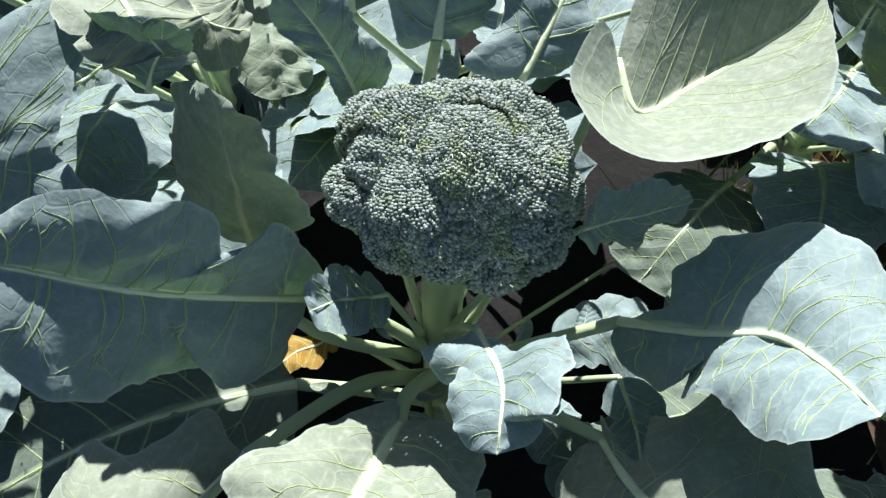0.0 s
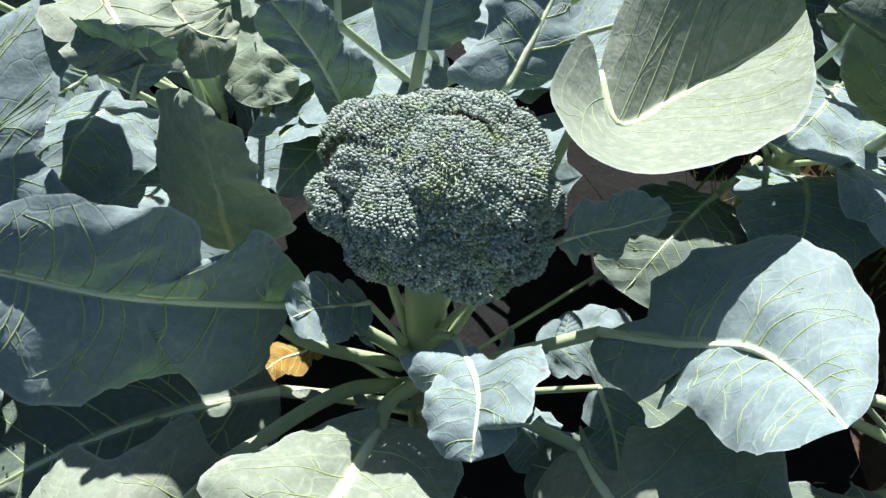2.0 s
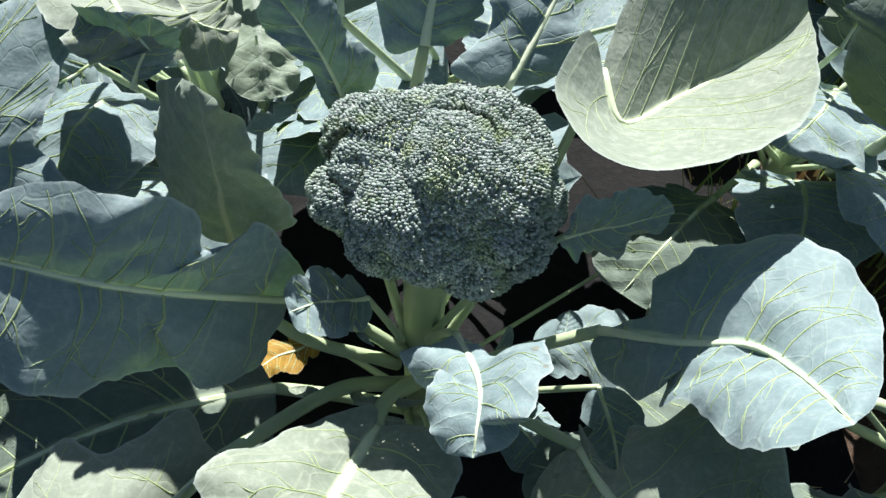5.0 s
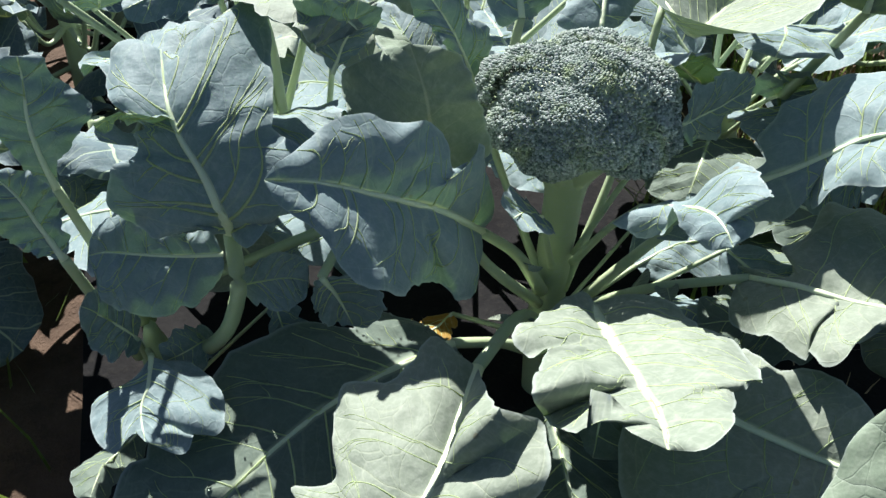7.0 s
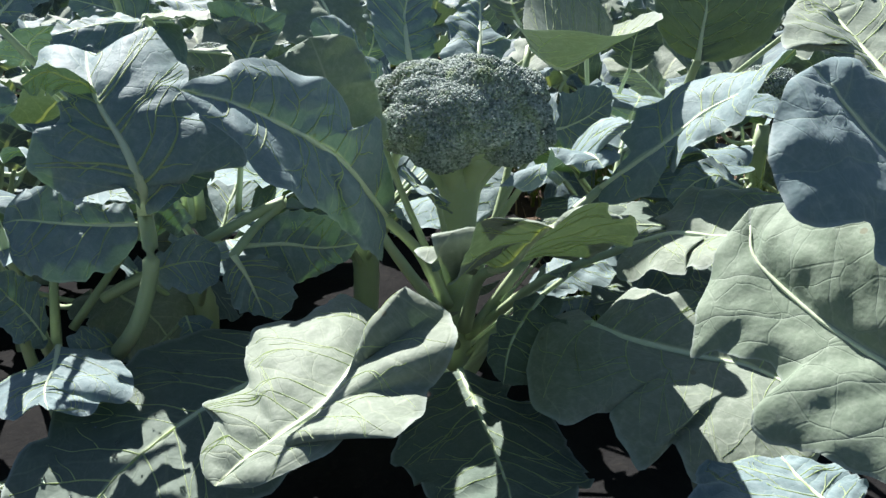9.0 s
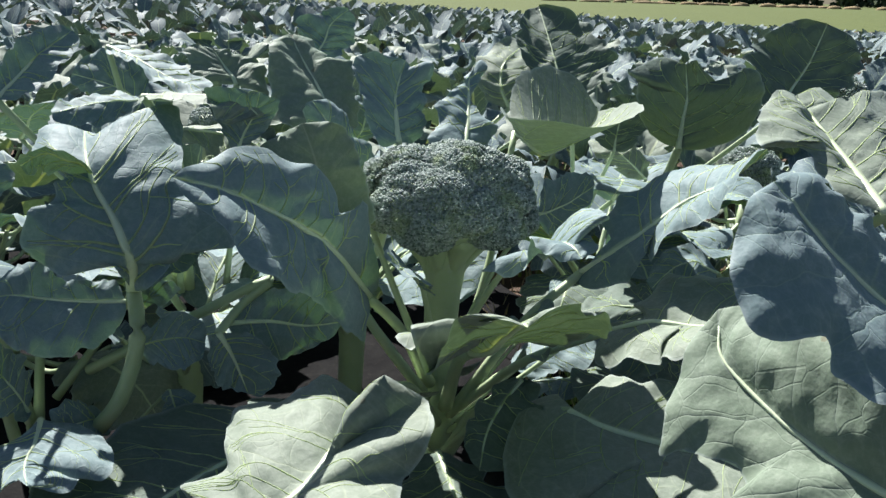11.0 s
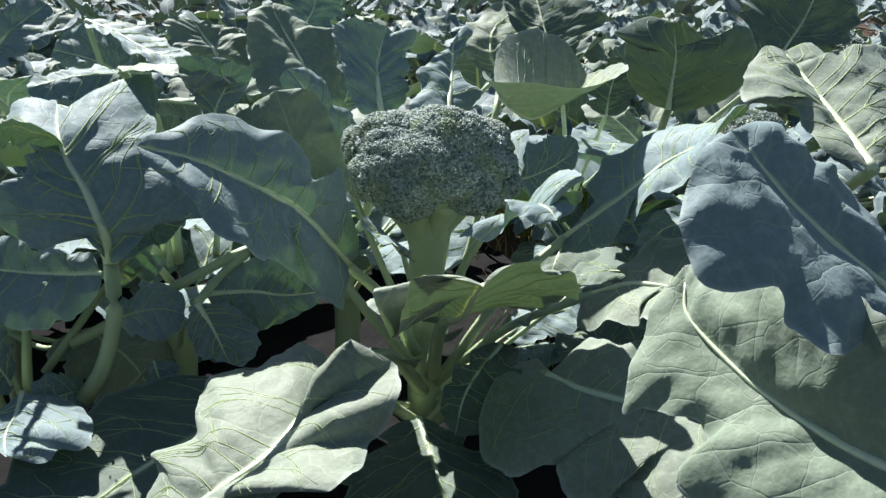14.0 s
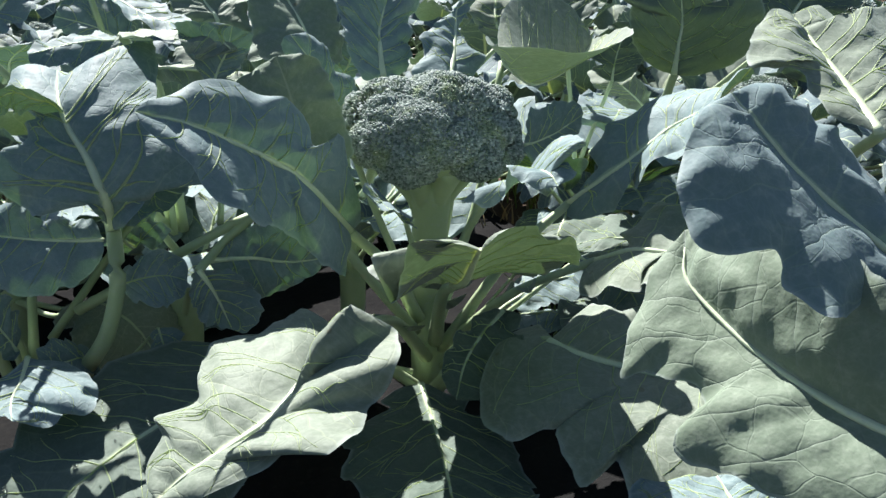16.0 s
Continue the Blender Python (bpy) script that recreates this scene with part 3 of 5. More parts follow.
# leaves of the plant, the large ones first
blade(plant, [(-0.005, 0.015, 0.16), (-0.04, -0.005, 0.225)], [(-0.079, -0.019, 0.27), (-0.131, -0.067, 0.337), (-0.168, -0.082, 0.364), (-0.204, -0.088, 0.386), (-0.239, -0.094, 0.399)],
      [(-0.081, -0.03, 0.264), (-0.089, -0.043, 0.258), (-0.093, -0.053, 0.243), (-0.119, -0.093, 0.274), (-0.133, -0.084, 0.286), (-0.154, -0.113, 0.314), (-0.177, -0.131, 0.328), (-0.197, -0.133, 0.345), (-0.209, -0.126, 0.359), (-0.216, -0.113, 0.373), (-0.225, -0.109, 0.381), (-0.235, -0.103, 0.391)],
      [(-0.067, -0.011, 0.277), (-0.074, -0.017, 0.318), (-0.086, -0.028, 0.356), (-0.112, -0.051, 0.354), (-0.116, -0.04, 0.37), (-0.126, -0.041, 0.386), (-0.152, -0.05, 0.397), (-0.172, -0.052, 0.408), (-0.195, -0.062, 0.409), (-0.219, -0.078, 0.404), (-0.232, -0.087, 0.403)],
      3, None, bulge=0.10, ears=2, thick=0.0058, label="blue-green leaf with a pale rib and lobed edge")
blade(plant, [(0.02, 0.01, 0.13), (0.07, -0.025, 0.225)], [(0.125, -0.035, 0.273), (0.159, -0.071, 0.317), (0.186, -0.093, 0.348), (0.196, -0.12, 0.368), (0.196, -0.15, 0.391), (0.192, -0.172, 0.41)],
      [(0.121, -0.042, 0.263), (0.126, -0.064, 0.265), (0.136, -0.093, 0.288), (0.144, -0.101, 0.305), (0.151, -0.09, 0.31), (0.145, -0.107, 0.305), (0.151, -0.119, 0.336), (0.156, -0.146, 0.353), (0.162, -0.177, 0.395), (0.172, -0.18, 0.408), (0.184, -0.175, 0.41)],
      [(0.134, -0.039, 0.285), (0.15, -0.046, 0.305), (0.153, -0.024, 0.313), (0.172, -0.02, 0.331), (0.175, -0.019, 0.337), (0.196, -0.014, 0.348), (0.222, -0.021, 0.359), (0.239, -0.042, 0.366), (0.246, -0.074, 0.373), (0.235, -0.113, 0.384), (0.213, -0.151, 0.401)],
      5, None, ears=3, thick=0.0055, label="blue-green leaf with a pale rib and wavy edge")
blade(plant, [(0.0, 0.01, 0.12), (-0.05, -0.04, 0.19)], [(-0.112, -0.11, 0.222), (-0.158, -0.184, 0.236), (-0.189, -0.219, 0.234), (-0.219, -0.23, 0.226), (-0.244, -0.235, 0.217), (-0.262, -0.238, 0.208)],
      [(-0.134, -0.203, 0.291), (-0.106, -0.202, 0.268), (-0.116, -0.237, 0.262), (-0.133, -0.241, 0.241), (-0.158, -0.276, 0.246), (-0.174, -0.284, 0.243), (-0.177, -0.271, 0.24), (-0.167, -0.248, 0.239), (-0.185, -0.254, 0.236), (-0.205, -0.264, 0.231), (-0.227, -0.263, 0.223), (-0.244, -0.257, 0.215)],
      [(-0.122, -0.104, 0.231), (-0.139, -0.086, 0.238), (-0.173, -0.119, 0.241), (-0.21, -0.111, 0.236), (-0.225, -0.152, 0.235), (-0.228, -0.178, 0.23), (-0.244, -0.176, 0.226), (-0.256, -0.168, 0.219), (-0.253, -0.192, 0.22), (-0.264, -0.208, 0.212), (-0.266, -0.225, 0.209)],
      8, old_leaf_mat, ears=2, thick=0.006, vein_size=0.6, ruffle=0.003, label="large sunlit grey-green leaf with a white rib")
blade(plant, [(0.006, 0.0, 0.14), (-0.012, -0.06, 0.215)], [(-0.016, -0.095, 0.24), (-0.033, -0.148, 0.264), (-0.05, -0.197, 0.295), (-0.076, -0.266, 0.339), (-0.089, -0.295, 0.351)],
      [(-0.017, -0.08, 0.246), (-0.041, -0.091, 0.252), (-0.074, -0.118, 0.268), (-0.107, -0.151, 0.29), (-0.099, -0.166, 0.286), (-0.097, -0.18, 0.3), (-0.102, -0.187, 0.301), (-0.128, -0.23, 0.33), (-0.112, -0.214, 0.289), (-0.121, -0.274, 0.352), (-0.102, -0.24, 0.338), (-0.101, -0.263, 0.342), (-0.1, -0.285, 0.354)],
      [(-0.004, -0.093, 0.244), (0.019, -0.096, 0.248), (0.038, -0.12, 0.252), (0.031, -0.15, 0.262), (0.028, -0.189, 0.284), (0.011, -0.238, 0.307), (-0.016, -0.264, 0.333), (-0.029, -0.263, 0.333), (-0.057, -0.297, 0.356), (-0.082, -0.309, 0.366)],
      13, old_leaf_mat, ears=3, thick=0.0058, vein_size=0.7, label="sunlit grey-green leaf with a bright rib and toothed lobes")
blade(plant, [(0.015, 0.0, 0.20), (0.024, -0.03, 0.255)], [(0.031, -0.062, 0.3), (0.04, -0.097, 0.322), (0.043, -0.121, 0.334), (0.041, -0.142, 0.337), (0.039, -0.157, 0.333)],
      [(0.016, -0.074, 0.305), (-0.001, -0.077, 0.304), (0.007, -0.095, 0.302), (0.017, -0.105, 0.31), (0.023, -0.109, 0.332), (0.015, -0.124, 0.338), (0.015, -0.139, 0.335), (0.024, -0.153, 0.333)],
      [(0.054, -0.089, 0.325), (0.071, -0.092, 0.345), (0.077, -0.108, 0.358), (0.062, -0.151, 0.365), (0.075, -0.139, 0.357), (0.059, -0.114, 0.342), (0.062, -0.135, 0.343), (0.057, -0.151, 0.338)],
      17, None, thick=0.0035, label="small pale blue-green leaf with two side lobes")
blade(plant, [(0.02, 0.02, 0.12), (0.06, -0.05, 0.2)], [(0.112, -0.104, 0.244), (0.121, -0.144, 0.266), (0.143, -0.169, 0.268), (0.161, -0.189, 0.274), (0.177, -0.205, 0.278), (0.195, -0.216, 0.275)],
      [(0.099, -0.104, 0.235), (0.082, -0.13, 0.228), (0.085, -0.169, 0.247), (0.084, -0.198, 0.264), (0.105, -0.16, 0.261), (0.092, -0.181, 0.26), (0.084, -0.208, 0.271), (0.093, -0.219, 0.275), (0.118, -0.211, 0.276), (0.144, -0.191, 0.272), (0.141, -0.223, 0.282), (0.153, -0.236, 0.284), (0.176, -0.235, 0.28)],
      [(0.113, -0.085, 0.241), (0.12, -0.117, 0.254), (0.13, -0.124, 0.264), (0.137, -0.099, 0.26), (0.16, -0.098, 0.273), (0.194, -0.073, 0.27), (0.221, -0.095, 0.28), (0.217, -0.138, 0.29), (0.221, -0.17, 0.285), (0.214, -0.198, 0.28)],
      19, old_leaf_mat, ears=2, thick=0.005, vein_size=0.7, label="sunlit leaf with a white rib and folded lobes")
blade(plant, [(0.02, 0.01, 0.2), (0.06, 0.005, 0.28)], [(0.096, -0, 0.323), (0.114, 0.006, 0.323), (0.138, 0.008, 0.331), (0.161, 0.005, 0.345)],
      [(0.094, -0.002, 0.319), (0.106, 0.001, 0.303), (0.118, 0.005, 0.301), (0.134, 0.007, 0.299), (0.141, 0.008, 0.315), (0.156, 0.007, 0.328)],
      [(0.097, 0.001, 0.341), (0.102, 0.002, 0.354), (0.119, 0.006, 0.355), (0.139, 0.007, 0.357), (0.155, 0.005, 0.355)],
      23, None, thick=0.003, nu=50, nv=21, label="narrow blue-green leaf beside the head")
blade(plant, [(-0.01, 0.01, 0.15), (-0.08, -0.03, 0.25)], [(-0.111, -0.009, 0.31), (-0.113, -0.005, 0.348), (-0.116, 0.003, 0.383), (-0.122, 0.02, 0.413)],
      [(-0.13, -0.005, 0.316), (-0.154, 0.015, 0.336), (-0.164, 0.042, 0.354), (-0.164, 0.066, 0.369), (-0.148, 0.052, 0.391)],
      [(-0.084, -0.01, 0.325), (-0.069, -0.01, 0.335), (-0.077, -0.011, 0.362), (-0.082, -0.012, 0.386), (-0.091, -0.008, 0.405), (-0.104, 0.001, 0.416)],
      29, quilted_leaf_mat, thick=0.005, pucker=0.002, midrib=False, veins=False, label="rounded puckered grey-green leaf")
blade(plant, [(0.0, 0.02, 0.16), (-0.03, 0.06, 0.26)], [(-0.047, 0.093, 0.333), (-0.056, 0.096, 0.36), (-0.07, 0.099, 0.39), (-0.09, 0.102, 0.42)],
      [(-0.059, 0.089, 0.34), (-0.07, 0.092, 0.367), (-0.082, 0.093, 0.384), (-0.099, 0.095, 0.4), (-0.099, 0.097, 0.417)],
      [(-0.036, 0.103, 0.333), (-0.028, 0.107, 0.367), (-0.043, 0.108, 0.382), (-0.047, 0.108, 0.384), (-0.051, 0.11, 0.403), (-0.068, 0.112, 0.419)],
      31, None, thick=0.004, nu=56, nv=25, label="upright blue-green leaf with pale veins")
blade(plant, [(0.01, 0.03, 0.16), (0.05, 0.06, 0.27)], [(0.057, 0.083, 0.371), (0.075, 0.114, 0.39), (0.091, 0.144, 0.409), (0.103, 0.171, 0.426), (0.126, 0.2, 0.444)],
      [(0.038, 0.08, 0.375), (0.02, 0.089, 0.38), (0.043, 0.112, 0.395), (0.044, 0.13, 0.407), (0.063, 0.145, 0.415), (0.076, 0.153, 0.421), (0.094, 0.163, 0.427)],
      [(0.088, 0.095, 0.372), (0.11, 0.116, 0.385), (0.1, 0.136, 0.397), (0.106, 0.163, 0.415), (0.14, 0.2, 0.437), (0.141, 0.213, 0.446)],
      37, None, thick=0.004, label="upright pale blue leaf with a white rib")
blade(plant, [(0.02, 0.02, 0.15), (0.075, 0.05, 0.27)], [(0.117, 0.089, 0.385), (0.13, 0.058, 0.368), (0.169, 0.091, 0.362), (0.206, 0.116, 0.366), (0.241, 0.135, 0.378), (0.264, 0.155, 0.392)],
      [(0.112, 0.095, 0.4), (0.103, 0.095, 0.41), (0.088, 0.067, 0.41), (0.08, 0.036, 0.408), (0.088, 0.001, 0.412), (0.102, -0.02, 0.412), (0.129, -0.024, 0.408), (0.164, -0.015, 0.408), (0.196, -0.003, 0.412), (0.22, 0.018, 0.418), (0.236, 0.058, 0.415), (0.251, 0.105, 0.405)],
      [(0.125, 0.115, 0.400), (0.140, 0.140, 0.420), (0.165, 0.165, 0.436), (0.195, 0.180, 0.442), (0.225, 0.185, 0.440), (0.250, 0.176, 0.424)],
      41, old_leaf_mat, thick=0.004, bulge=0.0, pucker=0.0003, ruffle=0.002, vein_size=0.5, label="large cupped leaf with a sunlit inside")
leaf(plant, [(-0.005, 0.0, 0.2)], [(-0.027, -0.016, 0.27), (-0.040, -0.03, 0.285), (-0.055, -0.043, 0.30), (-0.070, -0.056, 0.306)],
     (-0.055, -0.018, 0.305), (-0.035, -0.058, 0.285), 0.5, 43, None, 0.5, thick=0.003, ruffle=0.12, label="small leaf tucked under the head")
blade(plant, [(0.01, 0.0, 0.09), (0.02, -0.05, 0.16)], [(0.026, -0.175, 0.218), (0.039, -0.2, 0.216), (0.07, -0.237, 0.214), (0.098, -0.268, 0.212), (0.107, -0.3, 0.207), (0.104, -0.33, 0.2)],
      [(0.043, -0.12, 0.205), (-0.01, -0.16, 0.215), (-0.038, -0.188, 0.205), (-0.051, -0.227, 0.194), (-0.042, -0.247, 0.191), (-0.019, -0.251, 0.196), (-0.007, -0.249, 0.198), (-0.016, -0.257, 0.195), (-0.018, -0.282, 0.188), (-0.016, -0.297, 0.185), (0.008, -0.29, 0.192), (0.004, -0.314, 0.186), (0.012, -0.326, 0.184), (0.042, -0.33, 0.189), (0.062, -0.346, 0.189)],
      [(0.044, -0.164, 0.222), (0.071, -0.161, 0.236), (0.08, -0.189, 0.24), (0.107, -0.202, 0.24), (0.121, -0.239, 0.235), (0.135, -0.273, 0.23), (0.134, -0.304, 0.22)],
      47, old_leaf_mat, thick=0.006, vein_size=0.5, label="broad grey-green leaf low over the bed")
# the shade over this leaf is put into its darker colour
wet_leaf = leaf(plant, [(0.0, 0.01, 0.08), (-0.05, -0.01, 0.13)], [(-0.10, -0.02, 0.155), (-0.17, -0.045, 0.165), (-0.235, -0.075, 0.165), (-0.30, -0.115, 0.155), (-0.36, -0.16, 0.13)],
     (-0.285, 0.0, 0.18), (-0.20, -0.16, 0.15), 0.5, 53, shade_tone_leaf_mat, 0.42, thick=0.006, ruffle=0.05, label="broad shade-toned old leaf with water drops")


# ---------------------------------------------------------------- the plant beside it, with one tall leaf
def neighbour(at, label):
    p = thing("broccoli_plant", label, "broccoli plant", at, "broccoli plants in the bed")
    x, y, _ = at
    v, f = tube([(x, y, -0.01), (x + 0.004, y, 0.08), (x, y + 0.004, 0.11), (x, y, 0.15)], [0.016, 0.018, 0.015, 0.005], 12, 10, 1.0, 0.05)
    put("stem", v, f, stalk_mat, p)
    return p


west = neighbour((-0.345, 0.085, 0), "leafy broccoli plant with tall lobed blue-green leaves")
blade(west, [(-0.335, 0.08, 0.1), (-0.298, 0.02, 0.17), (-0.279, 0, 0.204), (-0.266, -0.012, 0.246), (-0.263, -0.012, 0.273)], [(-0.262, 0.014, 0.286), (-0.265, -0.018, 0.323), (-0.272, -0.002, 0.349), (-0.282, 0.013, 0.37), (-0.286, 0.03, 0.387), (-0.285, 0.08, 0.404)],
      [(-0.275, -0.021, 0.315), (-0.287, -0.017, 0.317), (-0.31, -0.013, 0.313), (-0.323, -0.005, 0.323), (-0.336, 0.003, 0.334), (-0.328, 0.013, 0.357), (-0.313, 0.013, 0.362), (-0.309, 0.021, 0.375), (-0.303, 0.022, 0.378), (-0.323, 0.045, 0.39), (-0.317, 0.085, 0.405), (-0.301, 0.093, 0.408)],
      [(-0.252, -0.031, 0.304), (-0.236, -0.028, 0.316), (-0.23, -0.022, 0.327), (-0.193, -0.03, 0.324), (-0.186, -0.022, 0.336), (-0.189, -0.012, 0.348), (-0.217, 0.006, 0.368), (-0.22, 0.015, 0.377), (-0.214, 0.053, 0.394), (-0.206, 0.12, 0.416), (-0.238, 0.103, 0.412), (-0.265, 0.072, 0.401)],
      61, None, thick=0.0068, pucker=0.0018, label="tall blue-green leaf with a thick curved stalk")
leaf(west, None, [(-0.284, 0.021, 0.380), (-0.297, 0.004, 0.395), (-0.315, -0.000, 0.401), (-0.330, 0.003, 0.393)], (-0.309, 0.028, 0.377), (-0.305, -0.009, 0.408), 0.5, 60, None, 0.5, nu=20, nv=16, thick=0.002, rib=False, label="lobe folded over, green underside showing")
blade(west, None, [(-0.27, -0.013, 0.289), (-0.297, -0.009, 0.291), (-0.325, -0.004, 0.295), (-0.345, 0, 0.299), (-0.358, 0.001, 0.298)],
      [(-0.272, -0.02, 0.279), (-0.284, -0.025, 0.269), (-0.3, -0.028, 0.261), (-0.326, -0.027, 0.258), (-0.346, -0.021, 0.265), (-0.355, -0.013, 0.276), (-0.356, -0.006, 0.288)],
      [(-0.276, -0.004, 0.303), (-0.298, -0.001, 0.304), (-0.313, 0.003, 0.307), (-0.325, 0.011, 0.318), (-0.343, 0.012, 0.317), (-0.354, 0.007, 0.309)],
      62, None, thick=0.003, label="rounded side lobe with a pale vein")
leaf(west, None, [(-0.262, 0.002, 0.245), (-0.245, -0.004, 0.250), (-0.228, -0.006, 0.250), (-0.213, -0.006, 0.243)], (-0.235, 0.003, 0.272), (-0.238, -0.018, 0.226), 0.5, 63, None, 0.45, nu=20, nv=16, thick=0.002, rib=False, label="small side lobe")
leaf(west, [(-0.30, 0.05, 0.14)], [(-0.292, 0.035, 0.165), (-0.302, 0.02, 0.178), (-0.315, 0.005, 0.185), (-0.330, -0.005, 0.190)], (-0.318, 0.015, 0.205), (-0.300, 0.0, 0.168), 0.5, 64, None, 0.45, nu=20, nv=16, thick=0.002, label="small oval leaf")
blade(west, [(-0.34, 0.06, 0.10), (-0.343, 0.03, 0.17)], [(-0.337, -0.007, 0.2), (-0.341, -0.029, 0.194), (-0.349, -0.046, 0.186), (-0.347, -0.076, 0.186)],
      [(-0.35, -0.022, 0.197), (-0.366, -0.023, 0.19), (-0.382, -0.027, 0.184), (-0.383, -0.056, 0.184), (-0.368, -0.08, 0.184), (-0.359, -0.071, 0.186), (-0.357, -0.06, 0.186)],
      [(-0.323, -0.015, 0.198), (-0.31, -0.015, 0.194), (-0.291, -0.045, 0.186), (-0.293, -0.078, 0.186), (-0.306, -0.081, 0.183), (-0.322, -0.058, 0.186), (-0.314, -0.074, 0.186), (-0.322, -0.095, 0.186)],
      65, None, thick=0.003, nu=60, nv=23, teeth=0.0006, ruffle=0.002, label="small blue leaf with three lobes")
blade(west, [(-0.3, 0.07, 0.2), (-0.16, 0.01, 0.284), (-0.18, 0.01, 0.265)], [(-0.204, -0.02, 0.256), (-0.194, -0.02, 0.234), (-0.183, -0.02, 0.199)],
      [(-0.211, -0.02, 0.251), (-0.213, -0.02, 0.23), (-0.203, -0.02, 0.209)],
      [(-0.179, -0.02, 0.251), (-0.16, -0.02, 0.23), (-0.16, -0.02, 0.205), (-0.172, -0.02, 0.194)],
      66, None, thick=0.0045, nu=48, nv=23, label="drooping blue-green leaf on a pale stalk")
blade(west, None, [(-0.194, 0.005, 0.253), (-0.159, 0.005, 0.25), (-0.126, 0.005, 0.241), (-0.093, 0.005, 0.24)],
      [(-0.185, 0, 0.237), (-0.163, 0, 0.216), (-0.134, 0, 0.217), (-0.108, 0, 0.228)],
      [(-0.171, 0.01, 0.27), (-0.147, 0.01, 0.276), (-0.118, 0.01, 0.267), (-0.096, 0.01, 0.252)],
      72, None, thick=0.0045, nu=48, nv=23, label="broad side lobe of the drooping leaf")
blade(west, [(-0.35, 0.09, 0.15)], [(-0.374, 0.056, 0.32), (-0.379, 0.064, 0.347), (-0.38, 0.071, 0.37), (-0.377, 0.078, 0.392), (-0.376, 0.083, 0.41)],
      [(-0.387, 0.058, 0.328), (-0.396, 0.065, 0.35), (-0.406, 0.073, 0.378), (-0.396, 0.081, 0.402), (-0.384, 0.083, 0.411)],
      [(-0.368, 0.061, 0.337), (-0.352, 0.066, 0.354), (-0.337, 0.071, 0.372), (-0.347, 0.075, 0.384), (-0.358, 0.079, 0.397), (-0.362, 0.083, 0.409)],
      67, None, thick=0.0045, nu=56, nv=25, label="upright leaf with bright yellow veins")
blade(west, [(-0.36, 0.08, 0.12)], [(-0.371, -0.008, 0.305), (-0.38, -0.001, 0.33), (-0.388, 0.006, 0.352), (-0.4, 0.01, 0.367)],
      [(-0.382, -0.007, 0.311), (-0.399, -0.003, 0.322), (-0.413, 0.003, 0.344), (-0.411, 0.009, 0.362)],
      [(-0.365, -0.005, 0.316), (-0.367, 0.001, 0.335), (-0.368, 0.006, 0.354), (-0.38, 0.01, 0.367), (-0.393, 0.011, 0.369)],
      68, None, thick=0.0045, nu=56, nv=25, label="leaf with bright green veins")
leaf(west, [(-0.35, 0.07, 0.10)], [(-0.347, 0.020, 0.195), (-0.354, 0.009, 0.221), (-0.363, 0.005, 0.238), (-0.373, -0.000, 0.256)], (-0.363, -0.017, 0.212), (-0.344, 0.028, 0.239), 0.5, 69, None, 0.5, thick=0.003, label="dark leaf near the stem")
leaf(west, [(-0.35, 0.10, 0.15)], [(-0.372, 0.179, 0.183), (-0.380, 0.188, 0.198), (-0.392, 0.188, 0.219), (-0.404, 0.185, 0.237)], (-0.401, 0.148, 0.200), (-0.365, 0.211, 0.211), 0.5, 70, None, 0.5, thick=0.003, label="shaded leaf with pale veins")
leaf(west, [(-0.33, 0.13, 0.15), (-0.25, 0.15, 0.24)], [(-0.215, 0.13, 0.29), (-0.215, 0.10, 0.33), (-0.225, 0.06, 0.335), (-0.235, 0.02, 0.315)], (-0.28, 0.06, 0.33), (-0.16, 0.075, 0.335), 0.55, 71, None, 0.5, thick=0.004, label="dark blue-green leaf in the shade")

# ---------------------------------------------------------------- the plant behind on that side
northwest = neighbour((-0.20, 0.27, 0), "broccoli plant with upright puckered leaves")
blade(northwest, None, [(-0.171, 0.05, 0.383), (-0.164, 0.05, 0.4), (-0.155, 0.05, 0.416), (-0.149, 0.05, 0.435)],
      [(-0.18, 0.05, 0.401), (-0.19, 0.05, 0.422), (-0.192, 0.05, 0.438), (-0.178, 0.05, 0.44), (-0.163, 0.05, 0.439)],
      [(-0.154, 0.05, 0.397), (-0.145, 0.05, 0.404), (-0.137, 0.05, 0.415), (-0.134, 0.05, 0.428), (-0.141, 0.05, 0.431)],
      81, None, thick=0.003, nu=40, nv=21, label="backlit flap with yellow-green veins")
leaf(northwest, [(-0.2, 0.25, 0.2)], [(-0.251, 0.267, 0.457), (-0.228, 0.235, 0.448), (-0.201, 0.201, 0.432), (-0.171, 0.176, 0.422)], (-0.195, 0.243, 0.447), (-0.218, 0.183, 0.434), 0.5, 82, None, 0.5, thick=0.004, ruffle=0.15, label="folded blue leaf with curled rim")
leaf(northwest, [(-0.2, 0.26, 0.2)], [(-0.222, 0.269, 0.394), (-0.231, 0.282, 0.407), (-0.254, 0.294, 0.418), (-0.285, 0.306, 0.427)], (-0.261, 0.283, 0.402), (-0.225, 0.315, 0.445), 0.5, 83, None, 0.5, thick=0.003, label="backlit leaf with pale veins")
leaf(northwest, [(-0.2, 0.24, 0.2)], [(-0.203, 0.199, 0.411), (-0.235, 0.182, 0.414), (-0.270, 0.163, 0.415), (-0.307, 0.142, 0.410)], (-0.262, 0.150, 0.396), (-0.248, 0.204, 0.421), 0.5, 84, None, 0.5, thick=0.003, ruffle=0.15, label="drooping leaf with a sunlit rim")
